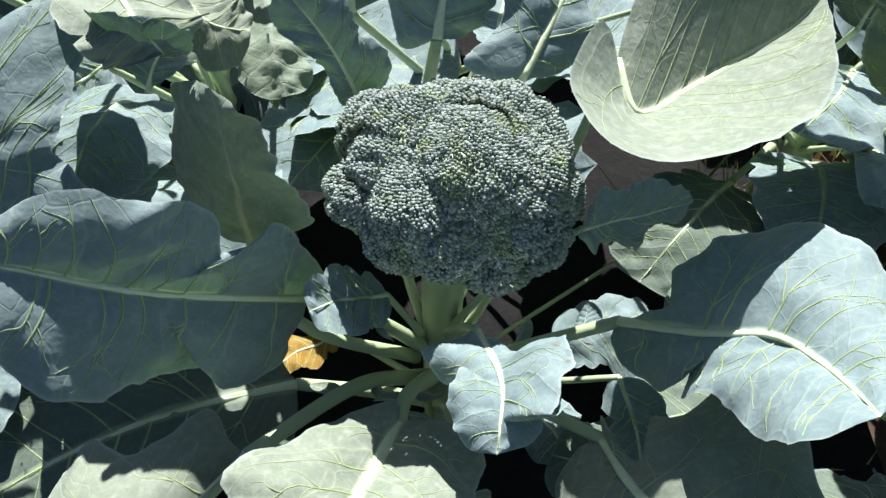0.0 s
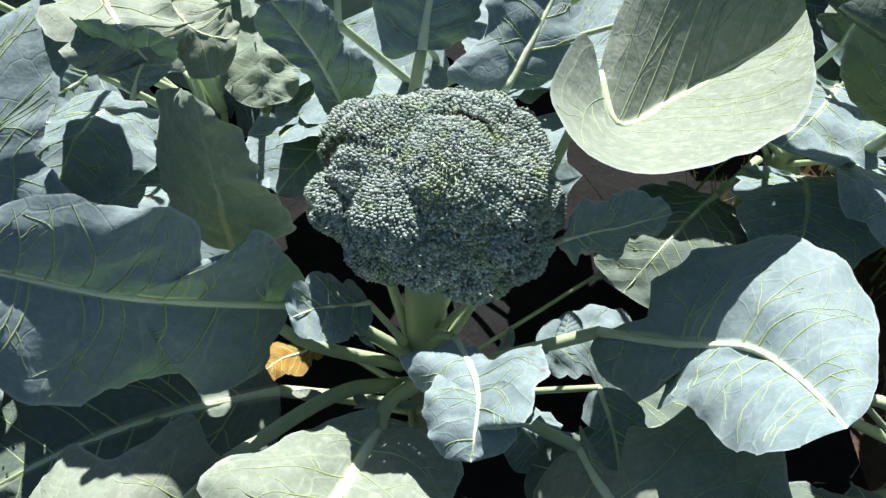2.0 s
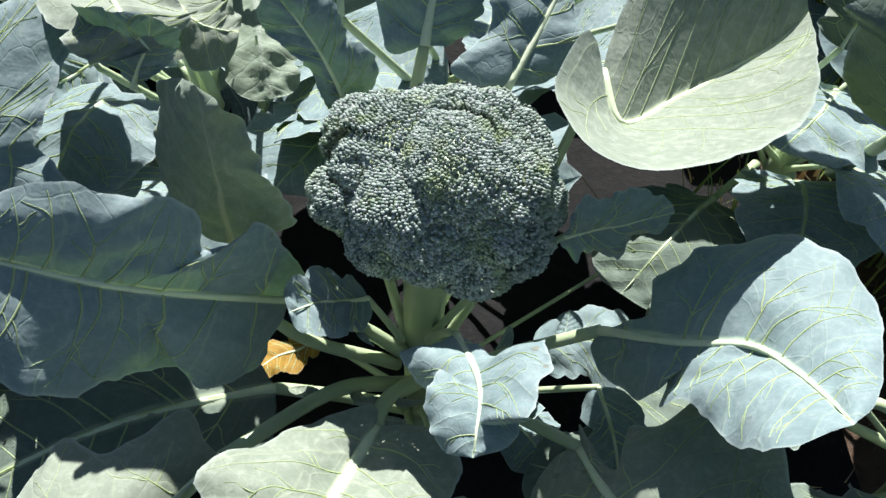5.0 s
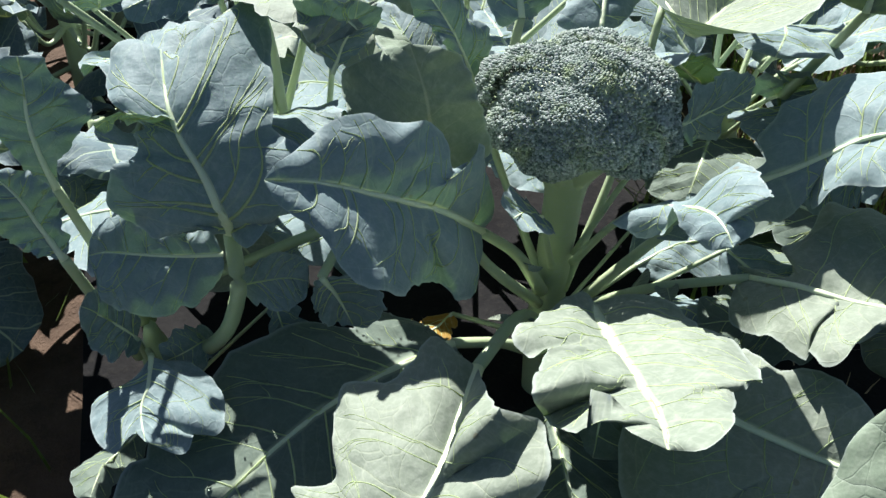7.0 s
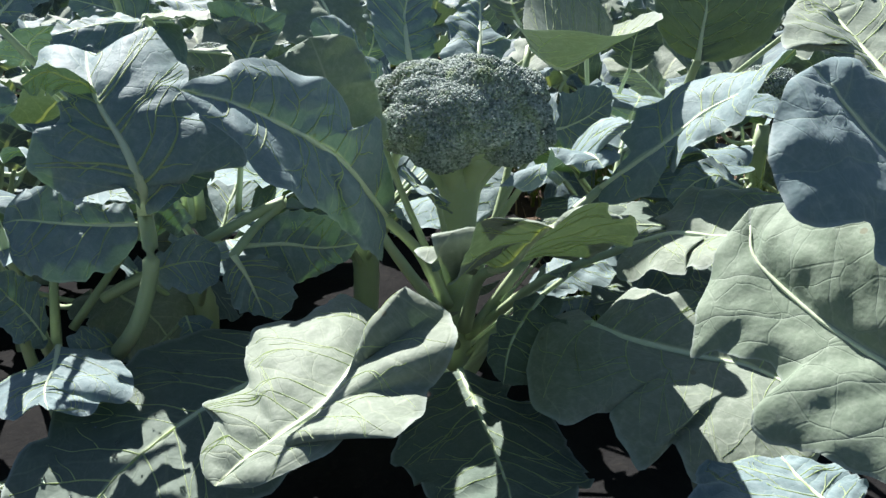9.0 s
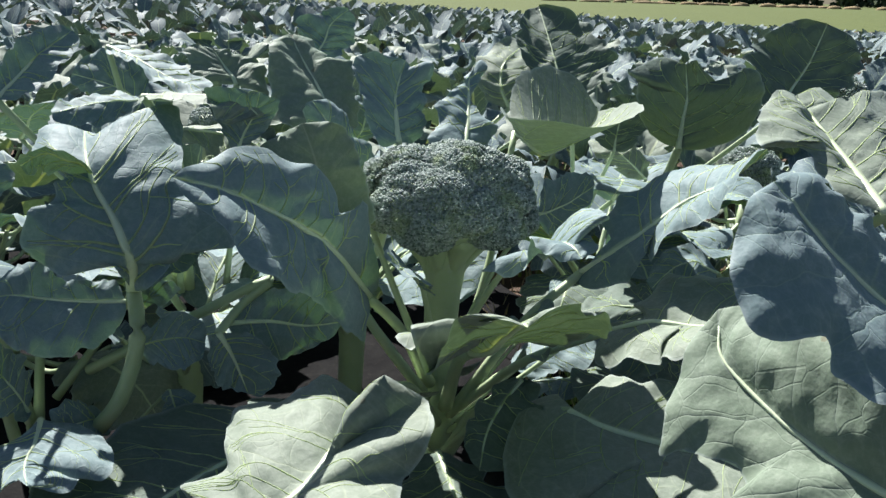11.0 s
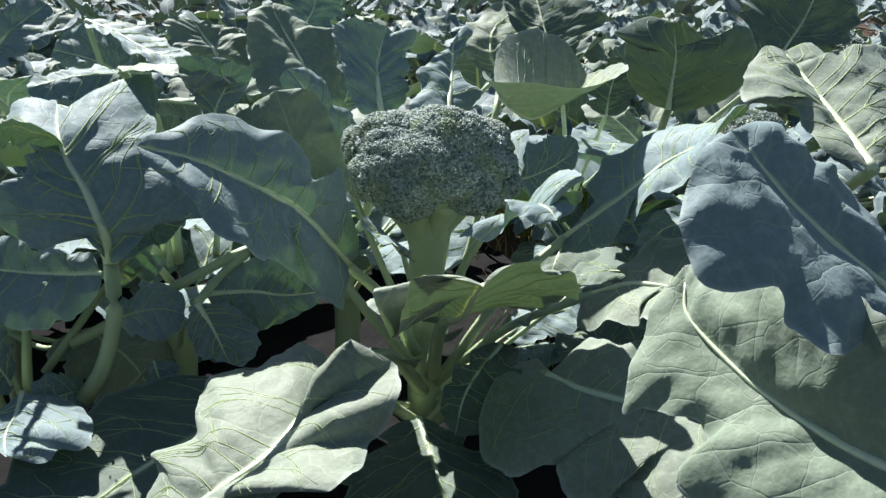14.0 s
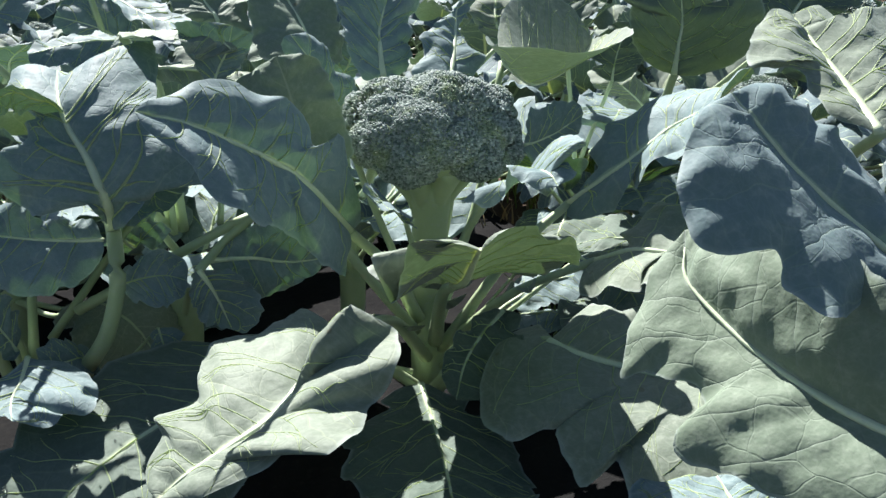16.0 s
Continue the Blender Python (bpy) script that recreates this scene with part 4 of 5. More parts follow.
blade(northwest, [(-0.2, 0.26, 0.2)], [(-0.134, 0.222, 0.422), (-0.141, 0.238, 0.438), (-0.151, 0.256, 0.456)],
      [(-0.156, 0.224, 0.424), (-0.174, 0.228, 0.428), (-0.176, 0.244, 0.444), (-0.179, 0.254, 0.454), (-0.17, 0.258, 0.458)],
      [(-0.107, 0.208, 0.408), (-0.104, 0.229, 0.429), (-0.103, 0.242, 0.442), (-0.124, 0.25, 0.45), (-0.14, 0.253, 0.453)],
      85, quilted_leaf_mat, thick=0.004, pucker=0.0025, veins=False, label="puckered grey-green leaf")
leaf(northwest, [(-0.2, 0.25, 0.2)], [(-0.348, 0.142, 0.423), (-0.330, 0.155, 0.440), (-0.311, 0.168, 0.458), (-0.284, 0.189, 0.476)], (-0.332, 0.167, 0.465), (-0.304, 0.146, 0.440), 0.55, 86, None, 0.5, thick=0.004, ruffle=0.14, label="pale sunlit leaf")
leaf(northwest, [(-0.2, 0.24, 0.2)], [(-0.337, 0.241, 0.373), (-0.330, 0.220, 0.386), (-0.323, 0.200, 0.402), (-0.302, 0.180, 0.417)], (-0.355, 0.198, 0.396), (-0.310, 0.211, 0.392), 0.5, 87, None, 0.5, thick=0.003, ruffle=0.18, label="curled leaf with a bright rim")
leaf(northwest, [(-0.19, 0.25, 0.2), (-0.20, 0.20, 0.36)], [(-0.230, 0.162, 0.420), (-0.191, 0.093, 0.428), (-0.164, 0.052, 0.428), (-0.152, 0.044, 0.416)], (-0.216, 0.050, 0.432), (-0.134, 0.079, 0.424), 0.6, 88, old_leaf_mat, 0.5, thick=0.005, ruffle=0.12, label="sunlit leaf with a rolled edge")
leaf(northwest, [(-0.19, 0.25, 0.2)], [(-0.204, 0.200, 0.385), (-0.169, 0.141, 0.388), (-0.146, 0.119, 0.382), (-0.124, 0.126, 0.372)], (-0.134, 0.154, 0.385), (-0.156, 0.099, 0.362), 0.55, 79, old_leaf_mat, 0.5, thick=0.003, ruffle=0.10, label="sunlit leaf with a pointed lobe")
leaf(northwest, [(-0.15, 0.25, 0.2)], [(-0.132, 0.221, 0.370), (-0.120, 0.168, 0.362), (-0.111, 0.129, 0.352), (-0.101, 0.103, 0.335)], (-0.086, 0.150, 0.352), (-0.144, 0.137, 0.352), 0.55, 80, quilted_leaf_mat, 0.45, thick=0.003, pucker=0.003, ruffle=0.06, veins=False, rib=False, holes=((0.52, 0.05), (0.54, 0.1)), label="puckered grey-green leaf with a small tear")
leaf(northwest, [(-0.2, 0.24, 0.18)], [(-0.259, 0.179, 0.297), (-0.270, 0.159, 0.298), (-0.281, 0.142, 0.301), (-0.294, 0.120, 0.303)], (-0.290, 0.153, 0.321), (-0.260, 0.141, 0.286), 0.5, 90, None, 0.5, thick=0.004, label="shaded leaf with pale veins")

# ---------------------------------------------------------------- the plants behind
north = neighbour((0.02, 0.33, 0), "broccoli plant with broad upright blue-grey leaves")
blade(north, [(0.0, 0.28, 0.2)], [(-0.056, 0.14, 0.378), (-0.058, 0.162, 0.402), (-0.062, 0.185, 0.428), (-0.072, 0.209, 0.454), (-0.076, 0.226, 0.473)],
      [(-0.081, 0.132, 0.38), (-0.105, 0.14, 0.389), (-0.12, 0.145, 0.394), (-0.112, 0.169, 0.421), (-0.111, 0.191, 0.445), (-0.102, 0.208, 0.465)],
      [(-0.027, 0.159, 0.387), (-0.022, 0.181, 0.413), (-0.019, 0.2, 0.434), (-0.016, 0.211, 0.446), (-0.034, 0.209, 0.443), (-0.044, 0.223, 0.458), (-0.056, 0.232, 0.469)],
      91, quilted_leaf_mat, thick=0.004, pucker=0.0025, veins=False, label="broad puckered blue-grey leaf with a small tear")
blade(north, [(0.01, 0.28, 0.2), (-0.01, 0.14, 0.26)], [(0.002, 0.119, 0.374), (0.006, 0.137, 0.397), (0.013, 0.155, 0.419), (0.033, 0.179, 0.449)],
      [(-0.02, 0.11, 0.374), (-0.029, 0.129, 0.399), (-0.029, 0.147, 0.422), (-0.029, 0.168, 0.447), (-0.008, 0.175, 0.456), (0.012, 0.172, 0.453)],
      [(0.024, 0.127, 0.372), (0.039, 0.141, 0.389), (0.048, 0.166, 0.42), (0.065, 0.176, 0.433), (0.066, 0.185, 0.443), (0.046, 0.182, 0.44)],
      92, None, thick=0.005, pucker=0.002, label="upright blue-grey leaf with a pale rib")
leaf(north, [(0.02, 0.34, 0.25)], [(0.012, 0.447, 0.431), (0.029, 0.454, 0.452), (0.041, 0.462, 0.474), (0.066, 0.465, 0.492)], (-0.016, 0.466, 0.456), (0.069, 0.452, 0.452), 0.5, 93, None, 0.5, thick=0.003, label="backlit leaf with pale veins")
leaf(north, [(0.02, 0.30, 0.2)], [(0.055, 0.230, 0.278), (0.054, 0.276, 0.273), (0.060, 0.312, 0.272), (0.064, 0.370, 0.270)], (0.030, 0.301, 0.272), (0.071, 0.297, 0.270), 0.5, 94, None, 0.5, thick=0.004, label="shaded upright leaf")
leaf(north, [(0.03, 0.32, 0.2)], [(0.223, 0.291, 0.379), (0.215, 0.300, 0.403), (0.237, 0.336, 0.432), (0.305, 0.392, 0.455)], (0.188, 0.338, 0.429), (0.272, 0.316, 0.422), 0.55, 95, old_leaf_mat, 0.5, thick=0.004, ruffle=0.2, label="sunlit crumpled leaf")
leaf(north, [(0.02, 0.31, 0.2)], [(-0.019, 0.195, 0.362), (-0.009, 0.194, 0.377), (-0.002, 0.205, 0.393), (-0.001, 0.218, 0.410)], (-0.026, 0.201, 0.388), (0.014, 0.198, 0.381), 0.5, 96, None, 0.5, thick=0.003, label="small shaded leaf")

northeast = neighbour((0.38, 0.30, 0), "broccoli plant with tall backlit leaves")
# seen against the sun: the dark of the unlit side is put into their colour
leaf(northeast, [(0.33, 0.28, 0.2)], [(0.247, 0.188, 0.404), (0.245, 0.216, 0.431), (0.252, 0.249, 0.462), (0.264, 0.302, 0.504)], (0.213, 0.272, 0.468), (0.322, 0.190, 0.445), 0.45, 101, shade_tone_leaf_mat, 0.75, thick=0.003, bulge=-0.1, label="shade-toned backlit leaf with a pointed tip")
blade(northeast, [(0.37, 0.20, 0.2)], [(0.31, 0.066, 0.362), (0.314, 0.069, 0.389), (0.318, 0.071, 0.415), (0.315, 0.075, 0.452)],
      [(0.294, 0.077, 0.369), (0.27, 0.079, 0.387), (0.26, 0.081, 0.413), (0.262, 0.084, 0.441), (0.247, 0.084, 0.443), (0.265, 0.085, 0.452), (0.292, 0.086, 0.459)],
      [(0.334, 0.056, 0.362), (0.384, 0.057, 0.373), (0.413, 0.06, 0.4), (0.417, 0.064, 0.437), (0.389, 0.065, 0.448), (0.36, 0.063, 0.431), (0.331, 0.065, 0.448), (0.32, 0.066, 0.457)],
      102, shade_tone_leaf_mat, thick=0.0055, ruffle=0.004, label="large shade-toned backlit leaf with a yellow-green rib")
leaf(northeast, [(0.4, 0.28, 0.2)], [(0.467, 0.084, 0.392), (0.493, 0.090, 0.423), (0.520, 0.095, 0.452), (0.544, 0.100, 0.495)], (0.450, 0.136, 0.447), (0.573, 0.064, 0.443), 0.5, 103, shade_tone_leaf_mat, 0.5, thick=0.004, label="tall shade-toned leaf with branching pale veins")
leaf(northeast, [(0.33, 0.28, 0.2)], [(0.321, 0.196, 0.335), (0.331, 0.207, 0.354), (0.344, 0.216, 0.377), (0.359, 0.222, 0.400)], (0.299, 0.217, 0.361), (0.368, 0.195, 0.361), 0.5, 104, shade_tone_leaf_mat, 0.5, thick=0.003, label="shaded leaf in a shade tone")
leaf(northeast, [(0.33, 0.26, 0.15)], [(0.27, 0.19, 0.170), (0.235, 0.14, 0.200), (0.20, 0.10, 0.195), (0.17, 0.07, 0.175)], (0.17, 0.15, 0.190), (0.27, 0.08, 0.200), 0.5, 105, shade_tone_leaf_mat, 0.5, thick=0.004, label="shade-toned leaf in deep shade")
leaf(northeast, [(0.38, 0.26, 0.2)], [(0.394, 0.219, 0.290), (0.372, 0.221, 0.310), (0.354, 0.229, 0.326), (0.358, 0.275, 0.338)], (0.331, 0.252, 0.320), (0.404, 0.237, 0.323), 0.5, 107, old_leaf_mat, 0.5, thick=0.003, ruffle=0.1, label="sunlit grey-green leaf")
leaf(northeast, [(0.36, 0.29, 0.22)], [(0.36, 0.24, 0.260), (0.33, 0.19, 0.295), (0.30, 0.145, 0.310), (0.265, 0.11, 0.305)], (0.25, 0.18, 0.315), (0.375, 0.135, 0.305), 0.5, 108, None, 0.5, thick=0.004, label="blue-green leaf arching over")

# ---------------------------------------------------------------- the plant on the other side
east = neighbour((0.42, -0.04, 0), "broccoli plant with large pale leaves reaching over its neighbour")
blade(east, [(0.40, -0.06, 0.2), (0.36, -0.12, 0.30)], [(0.312, -0.194, 0.353), (0.329, -0.149, 0.375), (0.34, -0.107, 0.396), (0.351, -0.067, 0.416), (0.358, -0.039, 0.431)],
      [(0.301, -0.182, 0.359), (0.289, -0.163, 0.369), (0.296, -0.133, 0.383), (0.297, -0.115, 0.393), (0.27, -0.108, 0.396), (0.247, -0.111, 0.394), (0.269, -0.081, 0.409), (0.308, -0.05, 0.425), (0.348, -0.029, 0.435)],
      [(0.362, -0.18, 0.36), (0.427, -0.136, 0.382), (0.473, -0.081, 0.409), (0.487, -0.043, 0.428), (0.419, -0.061, 0.419), (0.401, -0.049, 0.426), (0.398, -0.029, 0.436)],
      111, old_leaf_mat, thick=0.006, pucker=0.0025, label="large sunlit leaf with a white rib")
# these three lie under others; their darkened colour deepens the shade there
leaf(east, [(0.40, -0.06, 0.15), (0.33, -0.05, 0.22)], [(0.30, -0.03, 0.180), (0.27, 0.0, 0.195), (0.235, 0.035, 0.200), (0.195, 0.06, 0.190)], (0.205, -0.01, 0.185), (0.29, 0.07, 0.205), 0.5, 112, shade_tone_leaf_mat, 0.5, thick=0.005, label="shade-toned leaf with a pale rib")
leaf(east, [(0.41, -0.06, 0.12)], [(0.33, -0.12, 0.20), (0.29, -0.14, 0.215), (0.24, -0.17, 0.215), (0.19, -0.19, 0.195)], (0.25, -0.10, 0.205), (0.26, -0.23, 0.2), 0.5, 114, shade_tone_leaf_mat, 0.5, thick=0.005, label="low shade-toned leaf")
leaf(east, [(0.41, -0.04, 0.12)], [(0.30, -0.02, 0.17), (0.25, -0.03, 0.18), (0.20, -0.05, 0.185), (0.15, -0.06, 0.18)], (0.22, 0.02, 0.17), (0.22, -0.10, 0.175), 0.5, 115, shade_tone_leaf_mat, 0.5, thick=0.005, label="low shade-toned blue leaf")

# ---------------------------------------------------------------- the plant in front on that side, its leaves close to the eye
south = neighbour((0.22, -0.47, 0), "broccoli plant with big near leaves, one folded")
blade(south, [(0.2, -0.45, 0.2), (0.18, -0.42, 0.32)], [(0.111, -0.425, 0.327), (0.075, -0.397, 0.363), (0.047, -0.373, 0.392), (0.032, -0.355, 0.415), (0.022, -0.341, 0.432)],
      [(0.075, -0.441, 0.331), (0.051, -0.422, 0.351), (0.017, -0.425, 0.348), (0.007, -0.421, 0.352), (0.005, -0.41, 0.364), (0.005, -0.402, 0.372), (-0.023, -0.4, 0.375), (-0.036, -0.394, 0.38), (-0.035, -0.383, 0.392), (-0.027, -0.37, 0.406), (-0.012, -0.357, 0.42), (0, -0.349, 0.428)],
      [(0.129, -0.409, 0.342), (0.115, -0.39, 0.365), (0.097, -0.377, 0.381), (0.087, -0.358, 0.404), (0.073, -0.351, 0.414), (0.066, -0.341, 0.426), (0.049, -0.334, 0.435)],
      121, None, thick=0.005, pucker=0.0018, veins=False, label="large blue-green leaf standing close by")
blade(south, [(0.2, -0.46, 0.15), (0.16, -0.44, 0.22)], [(0.05, -0.454, 0.293), (0.039, -0.421, 0.296), (0.032, -0.393, 0.301), (0.027, -0.358, 0.31), (0.026, -0.321, 0.324), (0.039, -0.298, 0.345)],
      [(0.024, -0.47, 0.265), (0.007, -0.441, 0.261), (-0.004, -0.412, 0.262), (-0.019, -0.383, 0.26), (-0.015, -0.372, 0.268), (-0.001, -0.374, 0.279), (0.003, -0.363, 0.288), (-0.005, -0.351, 0.285), (-0.01, -0.338, 0.286), (-0.021, -0.33, 0.28), (-0, -0.312, 0.305), (0.02, -0.3, 0.328)],
      [(0.05, -0.455, 0.316), (0.049, -0.44, 0.341), (0.048, -0.42, 0.36), (0.052, -0.39, 0.365), (0.052, -0.355, 0.359), (0.055, -0.315, 0.352)],
      122, quilted_leaf_mat, thick=0.005, pucker=0.0022, ruffle=0.003, veins=False, label="large pale leaf folded over along its rib")
leaf(south, [(0.2, -0.47, 0.12)], [(0.039, -0.417, 0.203), (0.030, -0.394, 0.210), (0.030, -0.371, 0.212), (0.039, -0.347, 0.211)], (-0.036, -0.366, 0.215), (0.067, -0.385, 0.210), 0.6, 123, None, 0.5, thick=0.004, label="pale blue leaf low in front")
# low leaves by the stem, shade put into the colour of the first two
leaf(plant, [(0.0, 0.0, 0.07)], [(-0.054, -0.116, 0.169), (-0.064, -0.165, 0.166), (-0.079, -0.226, 0.165), (-0.094, -0.275, 0.165)], (-0.146, -0.202, 0.174), (-0.024, -0.253, 0.158), 0.55, 124, shade_tone_leaf_mat, 0.5, thick=0.004, label="low shade-toned leaf with one sunlit edge")
leaf(plant, [(0.0, 0.0, 0.09)], [(0.014, -0.123, 0.223), (-0.017, -0.146, 0.217), (-0.039, -0.165, 0.207), (-0.056, -0.189, 0.196)], (-0.040, -0.144, 0.221), (0.013, -0.166, 0.215), 0.5, 125, shade_tone_leaf_mat, 0.5, thick=0.003, label="small shade-toned leaf low on the stem")
leaf(plant, [(0.02, 0.02, 0.1)], [(0.06, -0.02, 0.160), (0.075, -0.045, 0.175), (0.09, -0.07, 0.185), (0.10, -0.09, 0.185)], (0.055, -0.06, 0.170), (0.115, -0.05, 0.175), 0.5, 126, None, 0.5, thick=0.003, label="small dark blue leaf")
leaf(plant, [(0.02, 0.03, 0.1)], [(0.10, 0.03, 0.150), (0.135, 0.03, 0.165), (0.17, 0.025, 0.170), (0.20, 0.02, 0.165)], (0.14, 0.065, 0.165), (0.15, -0.01, 0.155), 0.5, 127, None, 0.5, thick=0.003, label="dark leaf in shade")
leaf(plant, [(-0.01, 0.02, 0.1)], [(-0.077, 0.051, 0.118), (-0.095, 0.038, 0.119), (-0.112, 0.028, 0.122), (-0.125, 0.011, 0.126)], (-0.116, 0.052, 0.114), (-0.096, 0.014, 0.122), 0.5, 128, yellow_leaf_mat, 0.5, thick=0.003, label="withered orange leaf under the plant")
leaf(plant, [(0.03, 0.04, 0.1)], [(0.198, 0.125, 0.175), (0.208, 0.123, 0.183), (0.217, 0.119, 0.188), (0.227, 0.114, 0.192)], (0.199, 0.102, 0.185), (0.226, 0.140, 0.185), 0.5, 129, yellow_leaf_mat, 0.5, nu=20, nv=16, thick=0.002, ruffle=0.2, label="withered yellow leaf")
leaf(plant, [(0.02, 0.0, 0.12)], [(0.132, -0.047, 0.223), (0.139, -0.080, 0.220), (0.140, -0.110, 0.218), (0.139, -0.129, 0.209)], (0.116, -0.084, 0.204), (0.168, -0.100, 0.231), 0.5, 130, None, 0.5, nu=24, nv=18, thick=0.003, label="dark blue lobed leaf")
leaf(east, [(0.40, -0.05, 0.12)], [(0.279, -0.048, 0.259), (0.257, -0.036, 0.269), (0.234, -0.032, 0.263), (0.211, -0.033, 0.246)], (0.257, -0.006, 0.277), (0.228, -0.062, 0.245), 0.5, 131, None, 0.5, nu=24, nv=18, thick=0.003, label="dark blue lobed leaf")
leaf(east, [(0.40, -0.05, 0.08)], [(0.187, -0.122, 0.170), (0.150, -0.110, 0.184), (0.123, -0.098, 0.189), (0.088, -0.088, 0.186)], (0.104, -0.133, 0.176), (0.157, -0.068, 0.193), 0.5, 132, shade_tone_leaf_mat, 0.5, nu=24, nv=18, thick=0.003, label="shade-toned leaf low over the bed")
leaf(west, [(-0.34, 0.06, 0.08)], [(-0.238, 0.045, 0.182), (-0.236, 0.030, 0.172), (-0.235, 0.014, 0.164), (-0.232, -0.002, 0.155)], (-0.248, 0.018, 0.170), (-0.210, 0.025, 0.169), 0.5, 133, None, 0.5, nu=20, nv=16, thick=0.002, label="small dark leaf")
leaf(west, [(-0.34, 0.06, 0.06)], [(-0.370, 0.038, 0.072), (-0.388, 0.012, 0.079), (-0.399, -0.010, 0.090), (-0.407, -0.039, 0.094)], (-0.419, 0.007, 0.083), (-0.382, -0.019, 0.078), 0.5, 134, shade_tone_leaf_mat, 0.5, nu=20, nv=16, thick=0.002, label="shade-toned leaf over the soil")
for k, (x, y, z) in enumerate(((-0.40, 0.13, 0.24), (-0.33, 0.15, 0.27))):
    leaf(west, [(-0.345, 0.10, 0.14)], [(x, y, z), (x + 0.045, y - 0.025, z + 0.022), (x + 0.09, y - 0.05, z + 0.028), (x + 0.13, y - 0.07, z + 0.02)],
         (x + 0.09, y + 0.01, z + 0.03), (x + 0.03, y - 0.09, z + 0.01), 0.5, 140 + k, None, 0.5, nu=24, nv=18, thick=0.004, label="shaded leaf behind the tall leaf")
leaf(north, [(0.03, 0.32, 0.2)], [(0.192, 0.191, 0.367), (0.197, 0.196, 0.379), (0.204, 0.200, 0.388), (0.215, 0.206, 0.397)], (0.187, 0.209, 0.384), (0.229, 0.184, 0.383), 0.5, 152, yellow_leaf_mat, 0.5, nu=20, nv=16, thick=0.003, rib=False, label="withered orange leaf")

head(northeast, (0.579, 0.099, 0.410), 0.034, 0.026, 0.03, 9, 0.0016, 9, 0.0, 900)

# inner leaves of the plants behind, closing the canopy
rng = random.Random(21)
for plant_behind, n, reach in ((northwest, 8, 0.21), (north, 9, 0.22), (northeast, 9, 0.22)):
    x, y, _ = plant_behind.location
    for k in range(n):
        a = k * 2.4 + rng.uniform(-0.2, 0.2)
        d, s = np.array((math.cos(a), math.sin(a), 0.0)), np.array((-math.sin(a), math.cos(a), 0.0))
        z, w = rng.uniform(0.14, 0.20), rng.uniform(0.065, 0.085)
        base = np.array((x, y, 0.0))
        pts = [tuple(base + d * reach * f + np.array((0, 0, z + h))) for f, h in ((0.3, 0.0), (0.55, 0.045), (0.8, 0.065), (1.05, 0.05))]
        mid = base + d * reach * 0.7 + np.array((0, 0, z + 0.06))
        tilt = rng.uniform(-0.3, 0.3)
        leaf(plant_behind, [(x, y, z - 0.07)], pts, tuple(mid + s * w + np.array((0, 0, w * (0.2 + tilt)))), tuple(mid - s * w + np.array((0, 0, w * (0.2 - tilt)))), 0.5, 300 + k + int(100 * x), None, 0.5,
             nu=26, nv=18, thick=0.004, ruffle=0.14, label="inner blue-green leaf")

# water drops on the old leaf
water, wN, wL, wp = material("water")
wp.inputs["Base Color"].default_value, wp.inputs["Roughness"].default_value = (1, 1, 1, 1), 0.02
wp.inputs["Transmission Weight"].default_value, wp.inputs["IOR"].default_value = 1.0, 1.33
bv, bf = ball()
rng = random.Random(4)
verts, faces = [], []
places = [v.co for v in wet_leaf.data.vertices]
for _ in range(170):
    k = places[rng.randrange(len(places))]
    r = rng.choice((0.0008, 0.001, 0.0012, 0.0022))
    o = len(verts)
    verts.extend(map(tuple, bv * np.array((r, r, r * 0.7)) + np.array(k) + np.array((0, 0, r * 0.4))))
    faces.extend([tuple(q + o) for q in bf])
tagged(put("water_drops", verts, faces, water), "clear water drops scattered on a dark leaf", "water drops", kind="stuff")


